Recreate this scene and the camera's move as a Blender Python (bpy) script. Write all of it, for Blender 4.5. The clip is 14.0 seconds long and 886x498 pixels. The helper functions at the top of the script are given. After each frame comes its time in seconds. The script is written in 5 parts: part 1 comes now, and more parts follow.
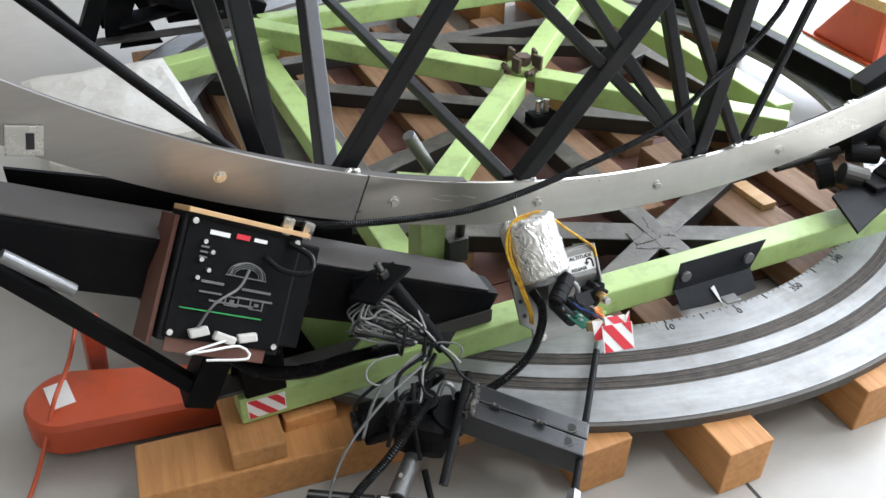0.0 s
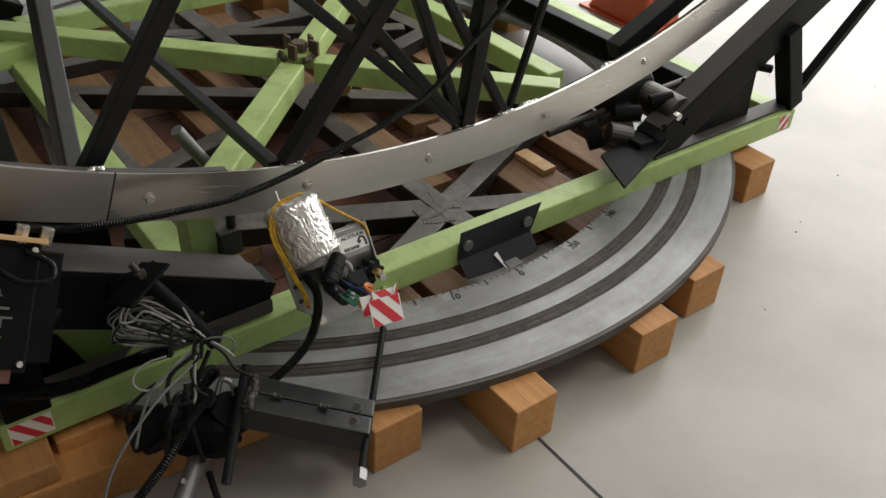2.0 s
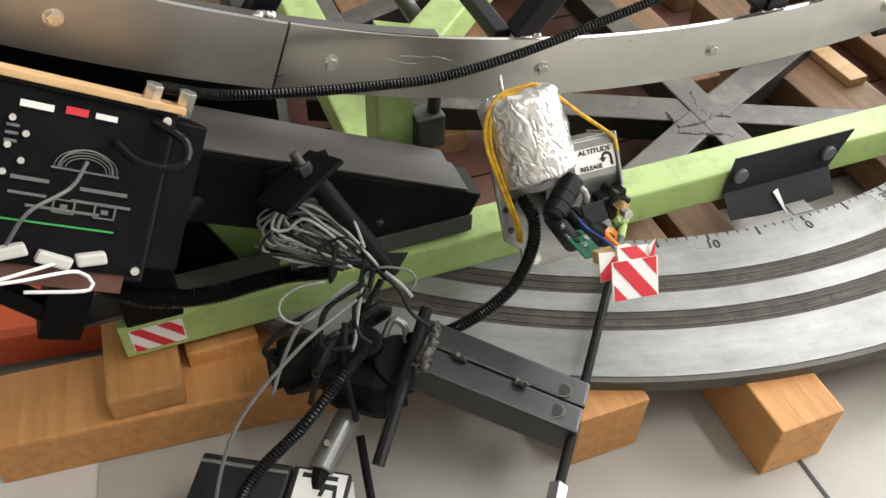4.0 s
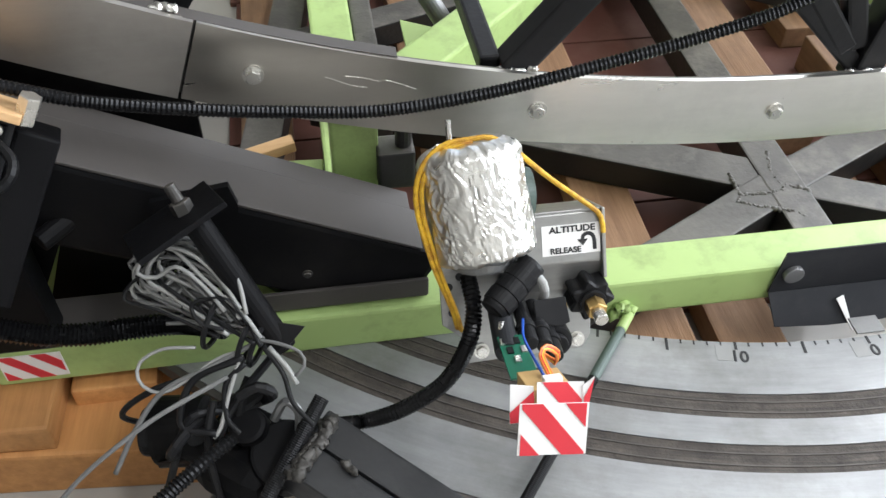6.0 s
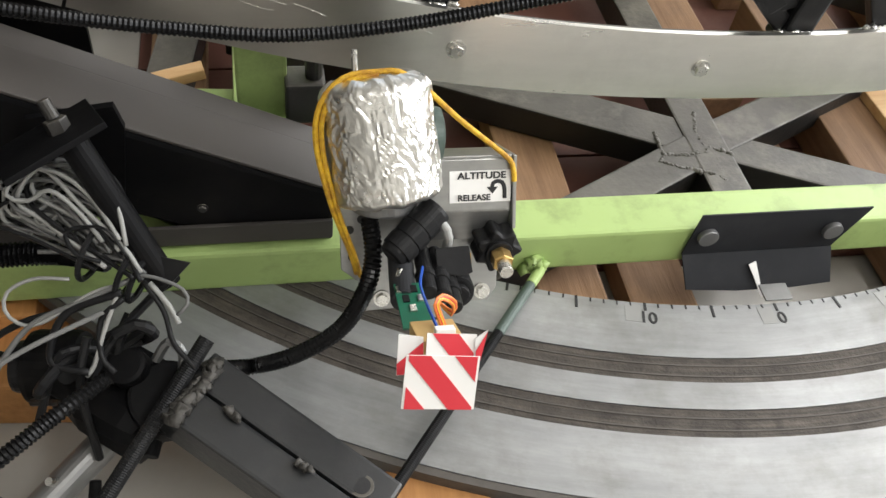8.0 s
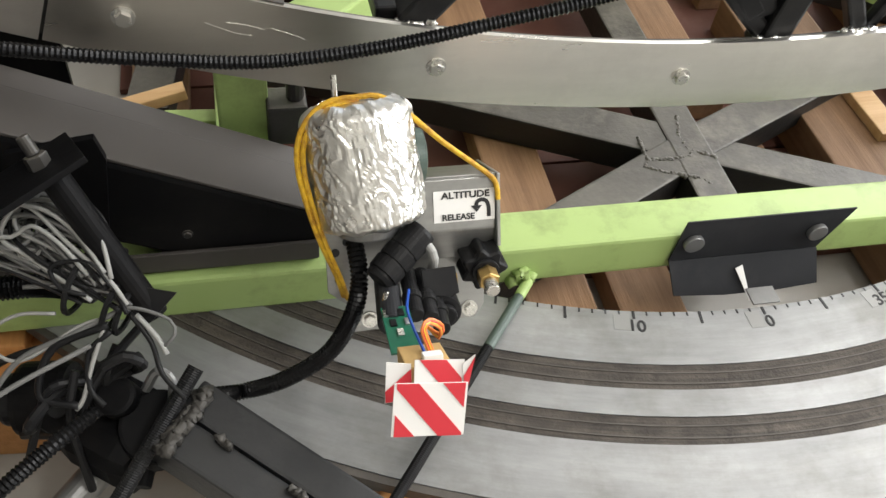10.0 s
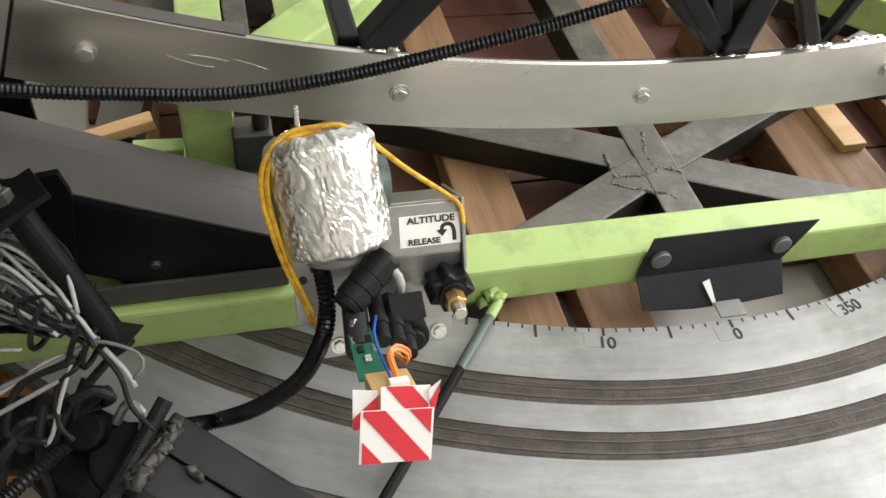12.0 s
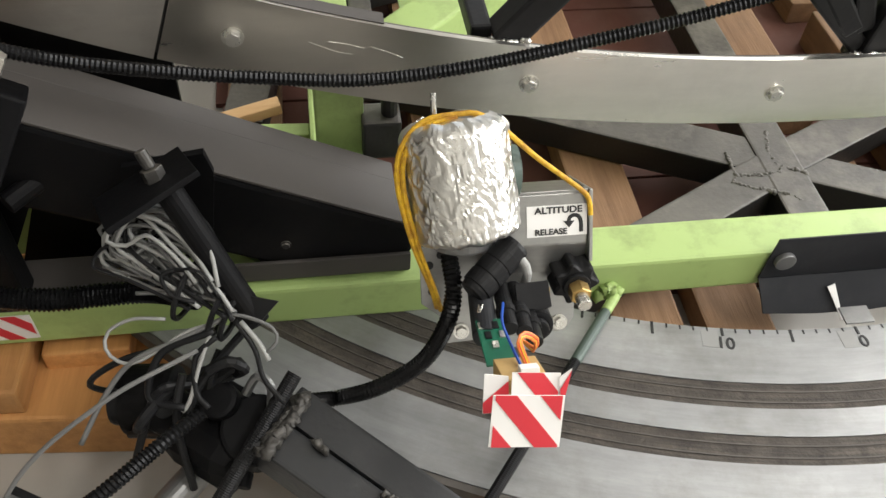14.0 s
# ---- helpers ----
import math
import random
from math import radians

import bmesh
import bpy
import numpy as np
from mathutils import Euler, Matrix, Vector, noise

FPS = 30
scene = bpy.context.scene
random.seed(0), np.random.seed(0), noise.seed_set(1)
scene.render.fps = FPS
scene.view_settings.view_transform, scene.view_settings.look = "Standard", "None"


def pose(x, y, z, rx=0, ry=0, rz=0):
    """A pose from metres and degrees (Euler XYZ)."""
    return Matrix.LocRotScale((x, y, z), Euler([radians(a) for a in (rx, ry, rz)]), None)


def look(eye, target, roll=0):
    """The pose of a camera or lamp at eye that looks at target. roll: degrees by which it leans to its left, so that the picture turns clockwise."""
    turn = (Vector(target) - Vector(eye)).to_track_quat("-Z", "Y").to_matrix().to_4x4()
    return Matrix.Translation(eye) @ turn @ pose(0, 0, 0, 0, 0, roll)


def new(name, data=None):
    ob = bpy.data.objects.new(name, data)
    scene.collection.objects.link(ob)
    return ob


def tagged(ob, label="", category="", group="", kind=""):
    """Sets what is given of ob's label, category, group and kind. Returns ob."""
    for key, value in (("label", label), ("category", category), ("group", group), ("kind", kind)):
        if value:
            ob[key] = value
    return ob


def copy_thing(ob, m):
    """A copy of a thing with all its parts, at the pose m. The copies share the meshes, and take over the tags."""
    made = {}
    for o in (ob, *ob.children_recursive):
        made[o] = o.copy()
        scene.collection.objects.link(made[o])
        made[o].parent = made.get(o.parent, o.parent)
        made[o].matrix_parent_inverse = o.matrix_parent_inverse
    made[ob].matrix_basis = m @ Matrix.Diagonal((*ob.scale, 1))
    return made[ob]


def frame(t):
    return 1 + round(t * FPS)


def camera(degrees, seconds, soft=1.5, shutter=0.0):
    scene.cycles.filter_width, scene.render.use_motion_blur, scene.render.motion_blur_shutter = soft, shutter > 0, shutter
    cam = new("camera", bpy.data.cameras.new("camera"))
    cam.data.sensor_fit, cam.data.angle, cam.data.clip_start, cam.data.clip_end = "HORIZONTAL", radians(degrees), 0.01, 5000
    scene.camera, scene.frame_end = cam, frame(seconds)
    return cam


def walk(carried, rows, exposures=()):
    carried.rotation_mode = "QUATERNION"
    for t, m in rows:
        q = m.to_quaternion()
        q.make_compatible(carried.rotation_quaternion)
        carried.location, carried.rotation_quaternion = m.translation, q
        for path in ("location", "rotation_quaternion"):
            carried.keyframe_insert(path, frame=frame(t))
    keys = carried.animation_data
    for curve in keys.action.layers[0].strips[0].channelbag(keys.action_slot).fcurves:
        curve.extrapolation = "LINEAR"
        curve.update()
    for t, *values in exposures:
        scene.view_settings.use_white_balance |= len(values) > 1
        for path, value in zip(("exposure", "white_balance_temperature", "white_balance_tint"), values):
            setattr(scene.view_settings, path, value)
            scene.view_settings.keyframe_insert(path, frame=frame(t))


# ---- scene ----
cam = camera(53.79, 14.0)
PATH = [
    (0, (-0.963, -1.616, 1.058), (-0.26, -0.159, -0.119), 1.8),
    (0.5, (-0.92, -1.669, 1.066), (-0.035, -0.268, -0.053), 2.4),
    (1, (-0.879, -1.692, 1.058), (0.147, -0.391, -0.061), 3.6),
    (1.5, (-0.852, -1.692, 1.049), (0.261, -0.461, -0.067), 4.8),
    (2, (-0.87, -1.67, 1.036), (0.134, -0.399, -0.137), 3.1),
    (2.5, (-0.91, -1.648, 1.01), (-0.069, -0.322, -0.228), 1.6),
    (2.7, (-0.916, -1.638, 0.992), (-0.137, -0.314, -0.289), 0.7),
    (4.8, (-0.592, -1.213, 0.801), (-0.245, 0.122, -0.647), 2.3),
    (5, (-0.568, -1.2, 0.786), (-0.283, 0.182, -0.631), 1.4),
    (5.2, (-0.565, -1.204, 0.78), (-0.299, 0.18, -0.638), 1.3),
    (5.5, (-0.548, -1.215, 0.794), (-0.3, 0.333, -0.448), -0.4),
    (6, (-0.523, -1.238, 0.793), (-0.267, 0.111, -0.661), 2.0),
    (6.5, (-0.496, -1.227, 0.764), (-0.236, -0.002, -0.795), 3.8),
    (7, (-0.487, -1.225, 0.762), (-0.066, -0.007, -0.768), 10.5),
    (7.5, (-0.491, -1.22, 0.757), (-0.096, -0.004, -0.78), 10.6),
    (8, (-0.492, -1.223, 0.764), (-0.101, 0.02, -0.754), 10.2),
    (8.2, (-0.492, -1.224, 0.763), (-0.111, 0.033, -0.745), 9.7),
    (10.3, (-0.486, -1.21, 0.78), (-0.076, 0.022, -0.741), 8.9),
    (10.5, (-0.491, -1.212, 0.782), (-0.1, 0.031, -0.735), 8.6),
    (11, (-0.482, -1.212, 0.785), (-0.049, 0.029, -0.722), 9.2),
    (11.5, (-0.478, -1.212, 0.786), (-0.022, 0.033, -0.712), 9.2),
    (12, (-0.476, -1.212, 0.787), (-0.022, 0.039, -0.706), 8.6),
    (12.5, (-0.474, -1.21, 0.787), (-0.023, 0.049, -0.7), 8.0),
    (13, (-0.474, -1.21, 0.788), (-0.032, 0.059, -0.693), 7.5),
    (13.5, (-0.476, -1.209, 0.788), (-0.051, 0.067, -0.692), 7.1),
    (14, (-0.507, -1.214, 0.787), (-0.251, 0.064, -0.73), 4.5),
]
walk(cam, [(t, look(eye, target, roll)) for t, eye, target, roll in PATH],
     exposures=((0.0, 0.64, 5600, 10), (0.5, 0.15, 5800, 10), (1.0, -0.3, 5950, 10), (1.5, -0.6, 6050, 10), (2.0, -0.6, 6300, 10), (2.7, -0.08, 6500, 10),
                (4.8, 0.7, 5900, 10), (6.2, 0.78, 5700, 10), (7.0, 0.56, 6050, 10), (14.0, 0.57, 6250, 10)))

# ---- world, light ----
world = bpy.data.worlds.new("world")
scene.world = world
world.use_nodes = True
wn = world.node_tree
sky = wn.nodes.new("ShaderNodeTexSky")
sky.sky_type, sky.sun_disc, sky.sun_elevation, sky.sun_rotation = "NISHITA", False, radians(38), radians(70)
wn.nodes["Background"].inputs["Strength"].default_value = 0.08
wn.links.new(sky.outputs["Color"], wn.nodes["Background"].inputs["Color"])


def area_lamp(name, m, sx, sy, power, color=(1, 1, 1)):
    d = bpy.data.lights.new(name, "AREA")
    d.shape, d.size, d.size_y, d.energy, d.color = "RECTANGLE", sx, sy, power, color
    ob = new(name, d)
    ob.matrix_world = m
    return ob


HALL = (-4.5, 3.2, -5.0, 5.2, 3.6)          # x0, x1, y0, y1, height
area_lamp("door_daylight", look((HALL[1] - 0.05, 0.3, 1.75), (0, 0.3, 0.3)), 5.2, 3.2, 310, (1.0, 0.965, 0.90))
# Fill lamp added from the north; its wall opening is made up.
area_lamp("window_daylight", look((1.2, HALL[3] - 0.05, 2.2), (0, 0, 0.4)), 3.6, 1.9, 18, (1.0, 0.97, 0.92))
# Fill lamps added overhead in front, with no fixture; stronger on the right.
for lx in (-1.6, 0.9):
    area_lamp("tube_light_glow", look((lx, -2.1, 3.42), (lx, -2.1, 0)), 0.24, 1.4, 5 if lx < 0 else 36, (1.0, 0.95, 0.86))

# ---- materials ----


def material(name, color, rough=0.5, metal=0.0, color2=None, scale=8.0, amount=0.6, bump=0.0, bump_scale=60.0,
             stretch=(1, 1, 1), dirt=None, dirt_scale=3.0, dirt_amount=0.5, rough_var=0.12, island=0.0, coords="Object", shine=0.5):
    m = bpy.data.materials.new(name)
    m.use_nodes = True
    nt = m.node_tree
    N, K = nt.nodes, nt.links
    bs = N["Principled BSDF"]
    bs.inputs["Metallic"].default_value = metal
    bs.inputs["Specular IOR Level"].default_value = shine
    tc = N.new("ShaderNodeTexCoord")
    mp = N.new("ShaderNodeMapping")
    mp.inputs["Scale"].default_value = stretch
    K.new(tc.outputs[coords], mp.inputs["Vector"])
    n1 = N.new("ShaderNodeTexNoise")
    n1.inputs["Scale"].default_value, n1.inputs["Detail"].default_value, n1.inputs["Roughness"].default_value = scale, 7, 0.65
    K.new(mp.outputs[0], n1.inputs["Vector"])
    mix = N.new("ShaderNodeMixRGB")
    mix.inputs["Color1"].default_value = (*color, 1)
    mix.inputs["Color2"].default_value = (*(color2 or [c * 0.7 for c in color]), 1)
    r1 = N.new("ShaderNodeValToRGB")
    r1.color_ramp.elements[0].position, r1.color_ramp.elements[1].position = 0.35, 0.7
    r1.color_ramp.elements[1].color = (amount, amount, amount, 1)
    K.new(n1.outputs["Fac"], r1.inputs[0])
    K.new(r1.outputs[0], mix.inputs["Fac"])
    out = mix.outputs[0]
    if dirt:
        n2 = N.new("ShaderNodeTexNoise")
        n2.inputs["Scale"].default_value, n2.inputs["Detail"].default_value, n2.inputs["Roughness"].default_value = dirt_scale, 9, 0.72
        K.new(tc.outputs[coords], n2.inputs["Vector"])
        r2 = N.new("ShaderNodeValToRGB")
        r2.color_ramp.elements[0].position, r2.color_ramp.elements[1].position = 0.5, 0.72
        r2.color_ramp.elements[1].color = (dirt_amount,) * 3 + (1,)
        K.new(n2.outputs["Fac"], r2.inputs[0])
        mx = N.new("ShaderNodeMixRGB")
        K.new(r2.outputs[0], mx.inputs["Fac"])
        K.new(out, mx.inputs["Color1"])
        mx.inputs["Color2"].default_value = (*dirt, 1)
        out = mx.outputs[0]
    if island:
        oi = N.new("ShaderNodeObjectInfo")
        hsv = N.new("ShaderNodeHueSaturation")
        mr = N.new("ShaderNodeMapRange")
        mr.inputs["To Min"].default_value, mr.inputs["To Max"].default_value = 1 - island, 1 + island
        K.new(oi.outputs["Random"], mr.inputs["Value"])
        K.new(mr.outputs[0], hsv.inputs["Value"])
        K.new(out, hsv.inputs["Color"])
        out = hsv.outputs[0]
    K.new(out, bs.inputs["Base Color"])
    rr = N.new("ShaderNodeMapRange")
    rr.inputs["To Min"].default_value, rr.inputs["To Max"].default_value = max(0.03, rough - rough_var), min(1, rough + rough_var)
    K.new(n1.outputs["Fac"], rr.inputs["Value"])
    K.new(rr.outputs[0], bs.inputs["Roughness"])
    if bump:
        n3 = N.new("ShaderNodeTexNoise")
        n3.inputs["Scale"].default_value, n3.inputs["Detail"].default_value = bump_scale, 5
        K.new(mp.outputs[0], n3.inputs["Vector"])
        bp = N.new("ShaderNodeBump")
        bp.inputs["Strength"].default_value, bp.inputs["Distance"].default_value = bump, 0.002
        K.new(n3.outputs["Fac"], bp.inputs["Height"])
        K.new(bp.outputs[0], bs.inputs["Normal"])
    return m


GREEN = material("green_paint", (0.395, 0.525, 0.19), 0.42, color2=(0.325, 0.445, 0.15), scale=6, dirt=(0.15, 0.17, 0.07), dirt_scale=13, dirt_amount=0.6, bump=0.08, bump_scale=90)
BLACK = material("black_paint", (0.0035, 0.0035, 0.004), 0.5, color2=(0.007, 0.007, 0.008), scale=9, dirt=(0.028, 0.025, 0.022), dirt_scale=7, dirt_amount=0.35, bump=0.12, bump_scale=120, shine=0.1)
DUSTY = material("dusty_brown_grey_steel", (0.05, 0.044, 0.04), 0.6, color2=(0.045, 0.04, 0.036), scale=5, dirt=(0.078, 0.069, 0.062), dirt_scale=4, dirt_amount=0.4, bump=0.1)
DARKSTEEL = material("dark_dusty_steel", (0.056, 0.051, 0.044), 0.48, color2=(0.115, 0.106, 0.091), scale=14, amount=0.9, dirt=(0.21, 0.19, 0.16), dirt_scale=11, dirt_amount=0.75, bump=0.3, bump_scale=150)
ALU = material("brushed_aluminium", (0.92, 0.90, 0.85), 0.3, 1.0, color2=(0.74, 0.725, 0.69), scale=4, stretch=(1, 1, 6), dirt=(0.6, 0.585, 0.55), dirt_scale=4, dirt_amount=0.45)
def darken_along_axis(m, axis, lo, hi, dark):
    """Darkens a metal's colour below a place on one axis, with a ragged edge."""
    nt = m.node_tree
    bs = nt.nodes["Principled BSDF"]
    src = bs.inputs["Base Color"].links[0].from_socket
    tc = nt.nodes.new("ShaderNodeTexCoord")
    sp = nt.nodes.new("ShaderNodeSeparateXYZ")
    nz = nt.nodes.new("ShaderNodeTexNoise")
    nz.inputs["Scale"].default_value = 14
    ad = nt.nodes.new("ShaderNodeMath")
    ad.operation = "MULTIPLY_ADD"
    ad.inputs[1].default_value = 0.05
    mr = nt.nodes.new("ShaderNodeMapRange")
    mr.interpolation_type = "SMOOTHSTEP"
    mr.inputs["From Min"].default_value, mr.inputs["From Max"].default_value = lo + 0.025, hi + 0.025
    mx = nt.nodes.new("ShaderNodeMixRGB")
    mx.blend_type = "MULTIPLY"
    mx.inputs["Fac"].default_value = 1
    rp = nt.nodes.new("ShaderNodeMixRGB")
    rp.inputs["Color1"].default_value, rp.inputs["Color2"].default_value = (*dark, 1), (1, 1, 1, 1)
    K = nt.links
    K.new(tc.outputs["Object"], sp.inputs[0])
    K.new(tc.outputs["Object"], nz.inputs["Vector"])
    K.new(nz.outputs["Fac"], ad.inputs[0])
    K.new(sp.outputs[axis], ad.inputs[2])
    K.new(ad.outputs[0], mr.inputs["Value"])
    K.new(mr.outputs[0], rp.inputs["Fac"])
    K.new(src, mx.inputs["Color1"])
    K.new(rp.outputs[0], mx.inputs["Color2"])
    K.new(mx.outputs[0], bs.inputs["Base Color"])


def darken_sides(m, under):
    """Faces that look up keep the dusty colour; the sides get a darker one."""
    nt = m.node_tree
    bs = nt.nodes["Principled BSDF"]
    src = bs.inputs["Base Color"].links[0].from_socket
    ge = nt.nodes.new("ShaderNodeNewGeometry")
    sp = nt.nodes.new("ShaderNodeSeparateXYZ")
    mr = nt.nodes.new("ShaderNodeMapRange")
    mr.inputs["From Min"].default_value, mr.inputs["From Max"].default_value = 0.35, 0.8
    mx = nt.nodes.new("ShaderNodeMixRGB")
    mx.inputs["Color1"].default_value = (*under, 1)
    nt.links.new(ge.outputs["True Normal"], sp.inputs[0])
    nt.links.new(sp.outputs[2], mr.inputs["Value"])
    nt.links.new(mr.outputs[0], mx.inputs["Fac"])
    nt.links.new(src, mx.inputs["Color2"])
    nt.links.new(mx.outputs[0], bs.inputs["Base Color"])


def turned_streaks(m, low, high, density, spread):
    """Fine streaks round the ring's centre, as the rollers leave them."""
    nt = m.node_tree
    bs = nt.nodes["Principled BSDF"]
    src = bs.inputs["Base Color"].links[0].from_socket
    tc = nt.nodes.new("ShaderNodeTexCoord")
    flat_xy = nt.nodes.new("ShaderNodeVectorMath")
    flat_xy.operation = "MULTIPLY"
    flat_xy.inputs[1].default_value = (1, 1, 0)
    ln = nt.nodes.new("ShaderNodeVectorMath")
    ln.operation = "LENGTH"
    sp = nt.nodes.new("ShaderNodeSeparateXYZ")
    cb = nt.nodes.new("ShaderNodeCombineXYZ")
    sc = nt.nodes.new("ShaderNodeVectorMath")
    sc.operation = "MULTIPLY"
    sc.inputs[1].default_value = (density, spread, spread)
    nz = nt.nodes.new("ShaderNodeTexNoise")
    nz.inputs["Scale"].default_value, nz.inputs["Detail"].default_value, nz.inputs["Roughness"].default_value = 1.0, 6, 0.7
    rp = nt.nodes.new("ShaderNodeMapRange")
    rp.inputs["From Min"].default_value, rp.inputs["From Max"].default_value = 0.32, 0.68
    rp.inputs["To Min"].default_value, rp.inputs["To Max"].default_value = low, high
    mx = nt.nodes.new("ShaderNodeMixRGB")
    mx.blend_type = "MULTIPLY"
    mx.inputs["Fac"].default_value = 1
    K = nt.links
    K.new(tc.outputs["Object"], flat_xy.inputs[0])
    K.new(flat_xy.outputs[0], ln.inputs[0])
    K.new(tc.outputs["Object"], sp.inputs[0])
    K.new(ln.outputs["Value"], cb.inputs[0])
    K.new(sp.outputs[0], cb.inputs[1])
    K.new(sp.outputs[1], cb.inputs[2])
    K.new(cb.outputs[0], sc.inputs[0])
    K.new(sc.outputs[0], nz.inputs["Vector"])
    K.new(nz.outputs["Fac"], rp.inputs["Value"])
    K.new(src, mx.inputs["Color1"])
    K.new(rp.outputs[0], mx.inputs["Color2"])
    K.new(mx.outputs[0], bs.inputs["Base Color"])


darken_sides(DARKSTEEL, (0.016, 0.015, 0.014))
darken_along_axis(ALU, 0, -0.42, -0.35, (0.60, 0.585, 0.565))
RINGALU = material("worn_plate_aluminium", (0.345, 0.348, 0.35), 0.47, 0.5, color2=(0.235, 0.238, 0.24), scale=5, amount=0.9, dirt=(0.19, 0.185, 0.17), dirt_scale=7, dirt_amount=0.75, bump=0.05, bump_scale=150)
ALUDULL = material("dark_dull_aluminium", (0.42, 0.40, 0.375), 0.5, 1.0, color2=(0.33, 0.315, 0.295), scale=4, stretch=(1, 1, 6), dirt=(0.25, 0.235, 0.215), dirt_scale=5, dirt_amount=0.5)
TUBE = material("satin_black_tube", (0.007, 0.007, 0.008), 0.38, color2=(0.012, 0.012, 0.013), scale=7, dirt=(0.05, 0.047, 0.042), dirt_scale=9, dirt_amount=0.25, bump=0.1, bump_scale=140, shine=0.24)
ARMPAINT = material("worn_black_arm_paint", (0.012, 0.0125, 0.014), 0.36, color2=(0.02, 0.021, 0.022), scale=14, dirt=(0.034, 0.033, 0.032), dirt_scale=16, dirt_amount=0.5, bump=0.15, bump_scale=160, shine=0.45)
# Board pine darkened in its base colour for the shade under the base.
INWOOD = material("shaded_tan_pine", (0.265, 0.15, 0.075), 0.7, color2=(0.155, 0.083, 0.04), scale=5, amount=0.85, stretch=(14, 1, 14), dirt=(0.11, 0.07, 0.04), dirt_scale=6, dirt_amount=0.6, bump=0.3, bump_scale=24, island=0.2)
SHEETALU = material("dull_folded_aluminium", (0.40, 0.40, 0.39), 0.36, 0.85, color2=(0.30, 0.30, 0.295), scale=9, dirt=(0.17, 0.17, 0.165), dirt_scale=12, dirt_amount=0.5, stretch=(1, 14, 14))
WRAP = material("shiny_white_wrap", (0.60, 0.575, 0.52), 0.34, 0.15, color2=(0.47, 0.45, 0.405), scale=9, bump=0.8, bump_scale=45)
RUST = material("rusty_brown_steel", (0.085, 0.06, 0.042), 0.7, 0.2, color2=(0.15, 0.10, 0.065), scale=30, bump=0.6, bump_scale=120)
SCRATCH = material("bare_scratch", (0.86, 0.85, 0.82), 0.3, 1.0)
SEAM = material("dusty_weld_seam", (0.11, 0.103, 0.092), 0.6, color2=(0.16, 0.15, 0.13), scale=40, bump=0.3, bump_scale=200)
TRACK = material("worn_track_brown", (0.095, 0.078, 0.062), 0.75, color2=(0.04, 0.032, 0.026), scale=45, amount=0.9, dirt=(0.2, 0.17, 0.14), dirt_scale=18, dirt_amount=0.6, bump=0.5, bump_scale=300)
turned_streaks(TRACK, 0.28, 0.95, 320, 9)
turned_streaks(RINGALU, 0.82, 1.1, 60, 7)
RIM = material("dark_rim_steel", (0.10, 0.09, 0.08), 0.6, 0.3, color2=(0.05, 0.045, 0.04), scale=25, bump=0.2, bump_scale=200)
WOOD = material("orange_pine", (0.56, 0.275, 0.09), 0.62, color2=(0.37, 0.165, 0.05), scale=6, amount=0.8, stretch=(14, 1, 14), dirt=(0.16, 0.09, 0.04), dirt_scale=2.5, dirt_amount=0.4, bump=0.25, bump_scale=22, island=0.16)
ENDWOOD = material("pale_pine", (0.58, 0.38, 0.19), 0.65, color2=(0.45, 0.26, 0.11), scale=8, amount=0.8, stretch=(1, 12, 12), bump=0.2, bump_scale=22, island=0.12)
REDBOARD = material("dark_red_board", (0.11, 0.038, 0.024), 0.7, color2=(0.07, 0.026, 0.018), scale=5, dirt=(0.2, 0.13, 0.09), dirt_scale=4, dirt_amount=0.4, bump=0.1)
FLOOR = material("pale_concrete", (0.41, 0.39, 0.355), 0.34, color2=(0.31, 0.295, 0.265), scale=2.2, amount=0.9, dirt=(0.29, 0.28, 0.255), dirt_scale=4.0, dirt_amount=0.5, bump=0.05, bump_scale=40, rough_var=0.15)
WALL = material("white_wall", (0.76, 0.745, 0.71), 0.85, color2=(0.62, 0.61, 0.58), scale=1.2, bump=0.05, bump_scale=60)
# Unseen west wall, made darker than the rest to cut bounce on the left.
DIMWALL = material("low_bounce_grey_wall", (0.30, 0.29, 0.275), 0.85, color2=(0.24, 0.235, 0.22), scale=1.2, bump=0.05, bump_scale=60)
ORANGE = material("orange_red_enamel", (0.52, 0.085, 0.025), 0.4, color2=(0.42, 0.06, 0.02), scale=7, dirt=(0.1, 0.05, 0.03), dirt_scale=6, dirt_amount=0.5, bump=0.05)
HOSE = material("black_hose_plastic", (0.006, 0.006, 0.0065), 0.26, color2=(0.01, 0.01, 0.0105), scale=20, shine=0.14)
RUBBER = material("black_plastic", (0.011, 0.011, 0.012), 0.36, color2=(0.02, 0.02, 0.02), scale=30, bump=0.1, bump_scale=200, shine=0.14)
CHROME = material("bright_zinc", (0.72, 0.71, 0.68), 0.28, 1.0, color2=(0.55, 0.54, 0.5), scale=60)
BRASS = material("brass", (0.62, 0.42, 0.16), 0.32, 1.0, scale=60)
STEEL = material("grey_bracket_steel", (0.25, 0.25, 0.25), 0.42, 0.7, color2=(0.17, 0.17, 0.17), scale=14, dirt=(0.5, 0.49, 0.47), dirt_scale=9, dirt_amount=0.3, bump=0.08)
WHITE = material("white_card", (0.82, 0.81, 0.79), 0.6, color2=(0.76, 0.75, 0.73), scale=20)
RED = material("red_print", (0.62, 0.03, 0.045), 0.5, color2=(0.54, 0.025, 0.04), scale=20)
INK = material("black_ink", (0.012, 0.012, 0.014), 0.6, color2=(0.03, 0.03, 0.03), scale=200)
